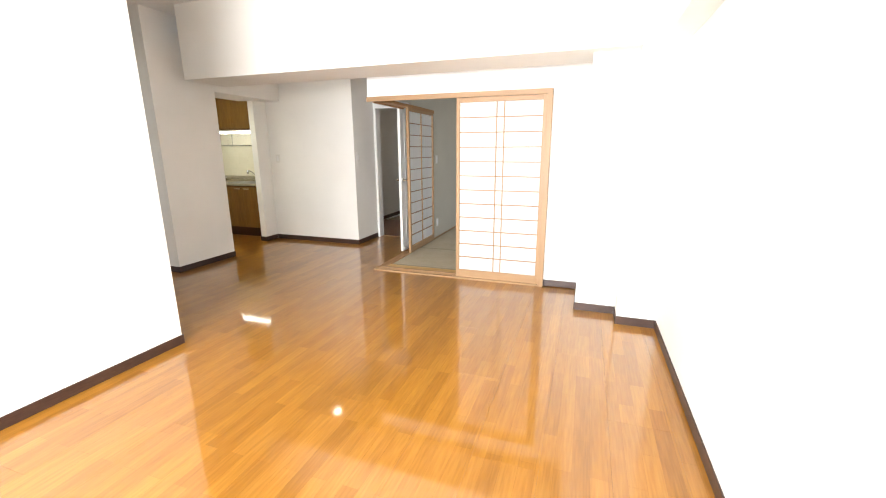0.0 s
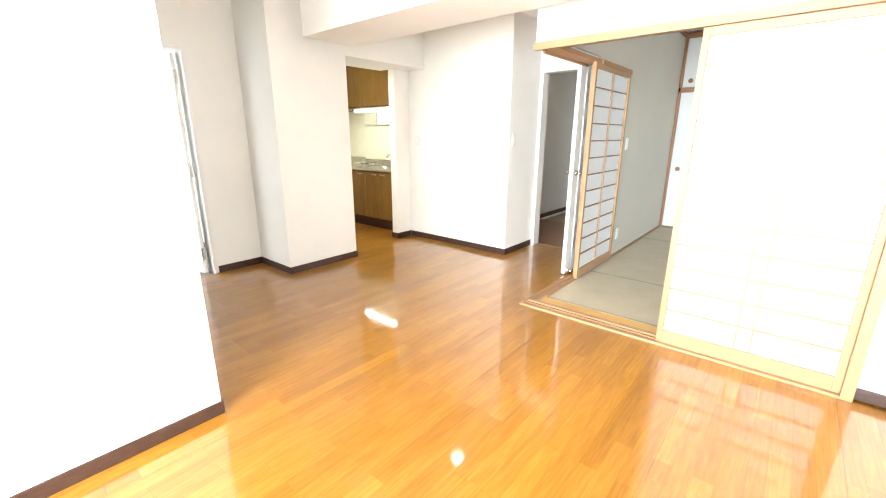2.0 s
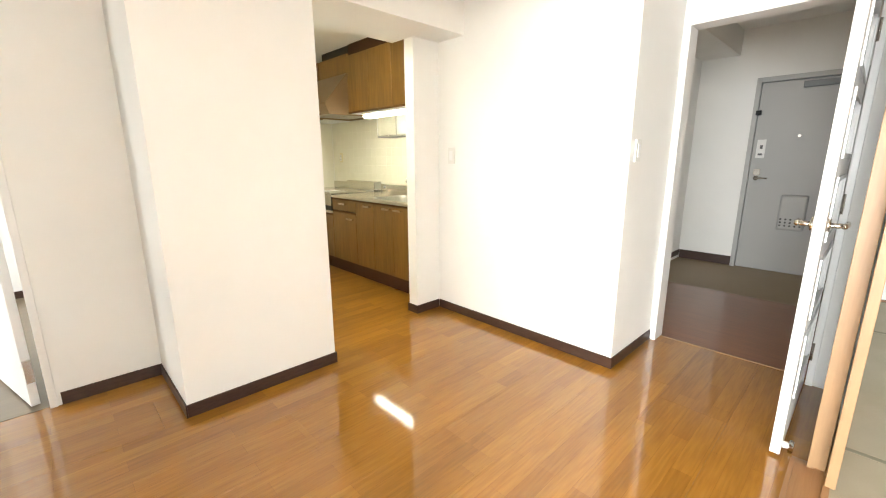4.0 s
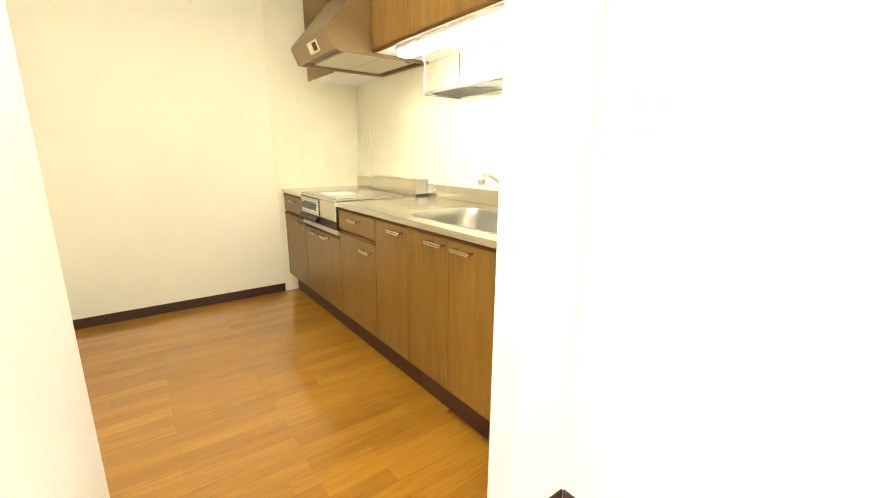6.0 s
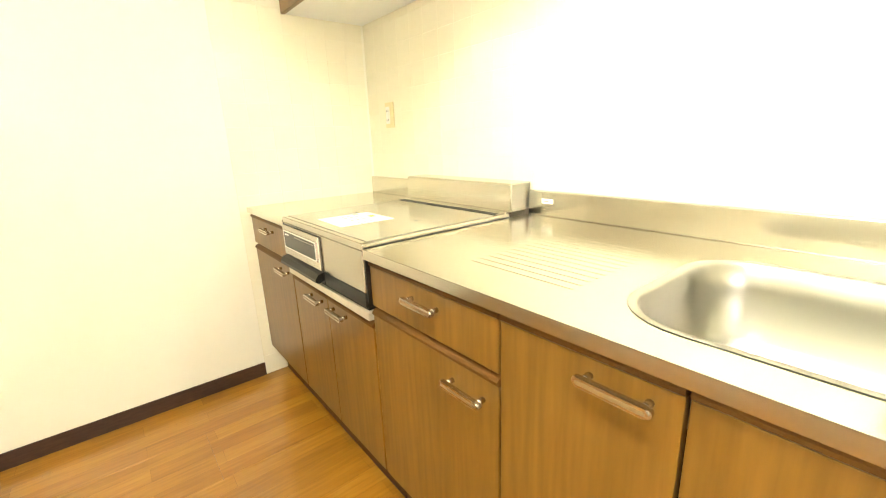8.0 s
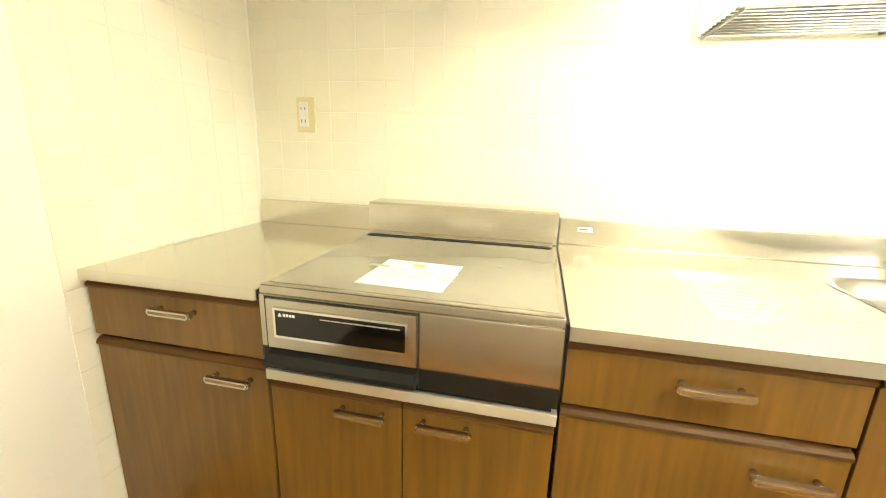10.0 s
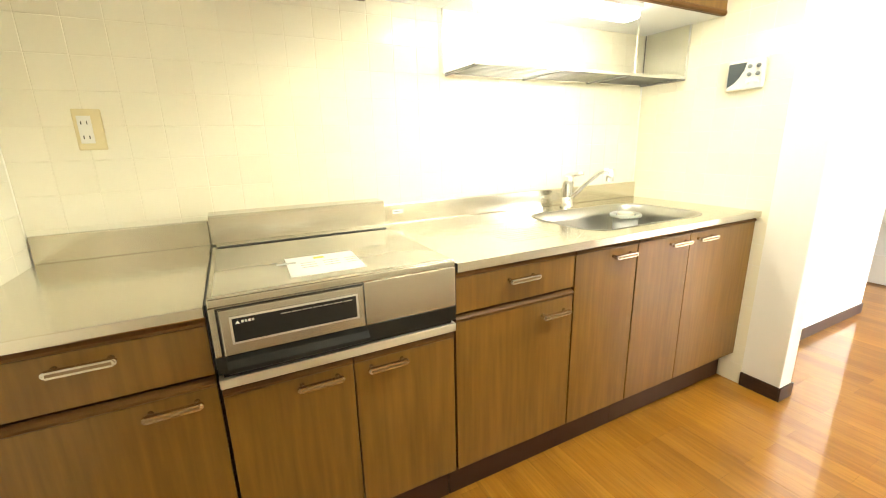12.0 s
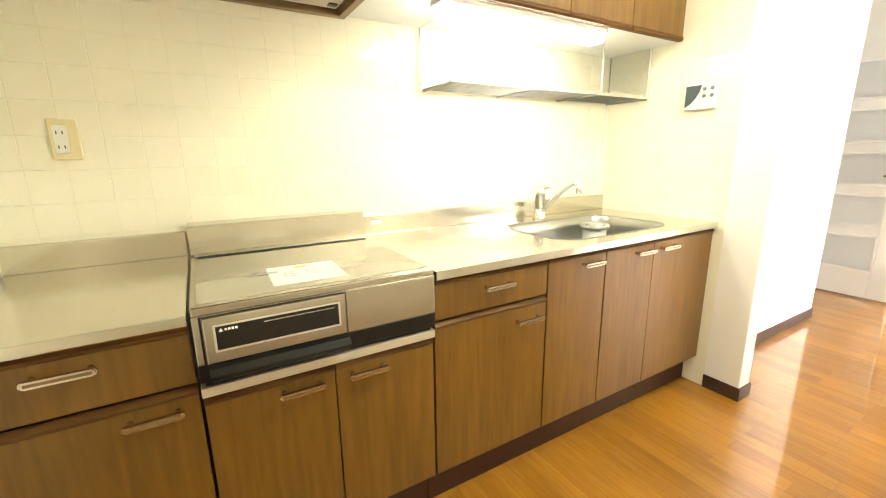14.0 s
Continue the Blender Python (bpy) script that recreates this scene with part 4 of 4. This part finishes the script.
part("front_rail", box(RX0, RX1, 0.360, 0.370, RZ - 0.004, RZ + 0.009, 0.003), CHROME, rk)
part("rear_rail", box(RX0, RX1, 0.608, 0.618, RZ - 0.004, RZ + 0.010, 0.003), CHROME, rk)
for k in range(9):
    y = 0.386 + k * 0.026
    part("wire", rod((RX0, y, RZ), (RX1, y, RZ), 0.0032, 6), WIRE, rk, smooth=True)
for x in (RX0 + 0.01, -2.40, -2.0, RX1 - 0.01):
    part("cross_bar", rod((x, 0.362, RZ - 0.006), (x, 0.616, RZ - 0.006), 0.004, 6), WIRE, rk, smooth=True)

# range hood
hx0, hx1 = -3.740, -3.135
hd2 = thing("range_hood", (-3.44, 0.3, 1.70), "bronze slanted range hood over the stove", "range hood")
part("canopy", prism([(BACK - 0.004, 1.722), (0.012, 1.715), (-0.006, 1.690), (-0.016, 1.690), (-0.056, 1.788), (-0.052, 1.802), (0.212, 2.115), (BACK - 0.004, 2.115)], hx0, hx1), HOODM, hd2)
for xa, xb in ((hx0, hx0 + 0.028), (hx1 - 0.028, hx1)):
    part("side_rim", box(xa, xb, 0.0, BACK - 0.004, 1.688, 1.724, 0.003), HOODM, hd2)
part("rear_rim", box(hx0 + 0.028, hx1 - 0.028, BACK - 0.034, BACK - 0.004, 1.688, 1.724, 0.003), HOODM, hd2)
part("chimney", box(hx0, hx1, 0.225, BACK - 0.004, 2.115, 2.31), CAB, hd2, "walnut-grain duct cover")
part("duct_slot", box(hx0 + 0.02, hx1 - 0.02, 0.26, BACK - 0.004, 2.31, 2.398), BLACK, hd2)
gf = part("grease_filter", box(hx0 + 0.05, hx1 - 0.05, 0.08, 0.56, 1.700, 1.716, 0.003), FILTER, hd2, "pale filter panel")
part("filter_seam", box(hx0 + 0.05, hx1 - 0.05, 0.318, 0.322, 1.699, 1.7005), GREY, gf)
part("filter_catch", box(hx1 - 0.09, hx1 - 0.06, 0.50, 0.53, 1.695, 1.700, 0.001), BLACK, gf)
lip = pose(-3.40, -0.037, 1.740, 112, 0, 0)
sp = part("switch_panel", turned(box(-0.06, 0.09, -0.032, 0.032, -0.004, 0.003), lip), PLASTIC, hd2, "ivory switch panel")
part("button", turned(box(0.02, 0.07, -0.022, 0.022, 0.003, 0.008, 0.001), lip), BLACK, sp)
part("button", turned(box(-0.03, 0.0, -0.012, 0.012, 0.003, 0.008, 0.001), lip), SWITCH, sp)
uc = thing("wall_cabinet", (-3.98, 0.4, 1.69), "walnut-grain wall cabinet beside the range hood", "cabinet", "kitchen wall cabinets")
part("carcass", box(-4.226, -3.744, UY + 0.02, BACK - 0.002, 1.682, 2.31), PANEL, uc)
part("door", box(-4.226, -3.744, UY, UY + 0.019, 1.680, 2.31, 0.0015), CAB, uc)

# socket, water-heater control
so1 = thing("wall_socket", (-4.025, BACK, 1.18), "yellowed ivory double wall socket on the tiles", "socket")
part("cover", box(-4.055, -3.985, BACK - 0.010, BACK, 1.18, 1.30, 0.003), PLASTIC, so1)
part("insert", box(-4.045, -4.011, BACK - 0.013, BACK - 0.010, 1.20, 1.28, 0.001), SWITCH, so1)
part("slot", boxes([(x, x + 0.0025, BACK - 0.0135, BACK - 0.0128, z, z + 0.010) for x in (-4.037, -4.023) for z in (1.213, 1.255)]), BLACK, so1)
pn = thing("heater_control", (-1.585, 0.07, 1.37), "white water-heater control panel with a grey display", "control panel")
XW = -1.594
part("case", box(XW - 0.018, XW, 0.012, 0.160, 1.372, 1.492, 0.006), SWITCH, pn)
part("display", prism([(0.154, 1.384), (0.154, 1.482), (0.082, 1.482), (0.090, 1.452), (0.106, 1.424), (0.128, 1.400)], XW - 0.020, XW - 0.018), LCD, pn, "dark grey display")
for z in (1.40, 1.432, 1.464):
    for y in (0.034, 0.068):
        part("button", rod((XW - 0.018, y, z), (XW - 0.022, y, z), 0.009, 12), PANEL if z < 1.43 else GREY, pn, smooth=True)

# ---------------------------------------------------------------- pieces of walls and floors, last
def wall_obj(name):
    return bpy.data.objects[name]


TS = 0.1
def tile_mesh(w, h, face):
    b = bmesh.new()
    e, g = 0.0010, 0.0005
    d = 0.0009
    pts = [(g, g, 0), (w - g, g, 0), (w - g, h - g, 0), (g, h - g, 0), (g + e, g + e, d), (w - g - e, g + e, d), (w - g - e, h - g - e, d), (g + e, h - g - e, d)]
    if face == "y":
        vs = [b.verts.new((p[0], -p[2], p[1])) for p in pts]
    elif face == "-x":
        vs = [b.verts.new((-p[2], p[0], p[1])) for p in pts]
    else:
        vs = [b.verts.new((p[2], p[0], p[1])) for p in pts]
    for f in ((4, 5, 6, 7), (0, 1, 5, 4), (1, 2, 6, 5), (2, 3, 7, 6), (3, 0, 4, 7)):
        b.faces.new([vs[i] for i in f])
    return b


tile_info = node(TILE, "ShaderNodeObjectInfo")
link(TILE, ramp(TILE, tile_info.outputs["Random"], [(0.0, (0.81, 0.77, 0.625)), (1.0, (0.835, 0.795, 0.655))]), "Base Color")
north = mesh("tile", tile_mesh(TS, TS, "y"), TILE)
for i in range(26):
    for k in range(9):
        ob = new("tile", north)
        ob.parent = wall_obj("wall_kitchen_north")
        ob.location = (-4.23 + i * TS, 0.627, 0.85 + k * TS)
def single_tiles(face, cells, wall):
    me = mesh("tile", tile_mesh(TS, TS, face), TILE)
    for place in cells:
        ob = new("tile", me)
        ob.parent = wall_obj(wall)
        ob.location = place


def joined_tiles(face, cells, wall):
    v, f = [], []
    for cx, cy, cz in cells:
        b = tile_mesh(TS, TS, face)
        b.verts.ensure_lookup_table()
        b.verts.index_update()
        o = len(v)
        v += [(p.co.x + cx, p.co.y + cy, p.co.z + cz) for p in b.verts]
        f += [[q.index + o for q in fc.verts] for fc in b.faces]
        b.free()
    me = bpy.data.meshes.new("tiles")
    me.from_pydata(v, [], f)
    me.materials.append(TILE)
    ob = new("tiles", me)
    ob.parent = wall_obj(wall)
    tagged(ob, "small cream wall tiles", "", "", "stuff")


joined_tiles("y", [(-4.23 + i * TS, 0.627, 1.75 + k * TS) for i in range(26) for k in range(6)], "wall_kitchen_north")
single_tiles("-x", [(-1.585, -0.085 + i * TS, k * TS) for i in range(7) for k in range(20)], "wall_kitchen_stub")
single_tiles("x", [(-4.23, -0.085 + i * TS, k * TS) for i in range(7) for k in range(24)], "wall_kitchen_west")

# floor boards, 303 mm wide, lengthwise along the room
fl = structure("floor", box(-4.23, 3.74, SOUTH, 0.70, -0.06, -0.012), FLOOR, "glossy honey-brown laminated wooden floor", "floor")
BW, BL = 0.303, 1.818
cut = {}


def board(x0, x1, y0, y1):
    key = (round(x1 - x0, 3), round(y1 - y0, 3))
    if key not in cut:
        w, l = key
        b = bmesh.new()
        g, e = 0.00025, 0.0002
        low = [b.verts.new(p) for p in ((g, g, -0.012), (w - g, g, -0.012), (w - g, l - g, -0.012), (g, l - g, -0.012))]
        mid = [b.verts.new(p) for p in ((g, g, -0.0006), (w - g, g, -0.0006), (w - g, l - g, -0.0006), (g, l - g, -0.0006))]
        top = [b.verts.new(p) for p in ((g + e, g + e, 0), (w - g - e, g + e, 0), (w - g - e, l - g - e, 0), (g + e, l - g - e, 0))]
        for a, c in ((low, mid), (mid, top)):
            for k in range(4):
                b.faces.new((a[k], a[(k + 1) % 4], c[(k + 1) % 4], c[k]))
        b.faces.new(top)
        cut[key] = mesh("floor_board", b, FLOOR)
    ob = new("floor_board", cut[key])
    ob.parent = fl
    ob.location = (x0, y0, 0)


col = 0
x = -4.23
while x < 3.74 - 0.01:
    x1 = min(x + BW, 3.74)
    lo, hi = (SOUTH, 0.70) if x1 > 0.40 else ((-3.256, 0.70) if x1 > -1.9 else (-1.557, 0.60))
    if x1 > 0.86:
        hi = -1.135 if x > 0.83 else hi
    if -1.9 < x1 <= -1.25:
        hi = 0.0
    y = lo - BL * ((col * 0.37) % 1.0)
    while y < hi - 0.01:
        a, b2 = max(y, lo), min(y + BL, hi)
        if b2 - a > 0.02:
            board(x, x1, a, b2)
        y += BL
    x, col = x1, col + 1
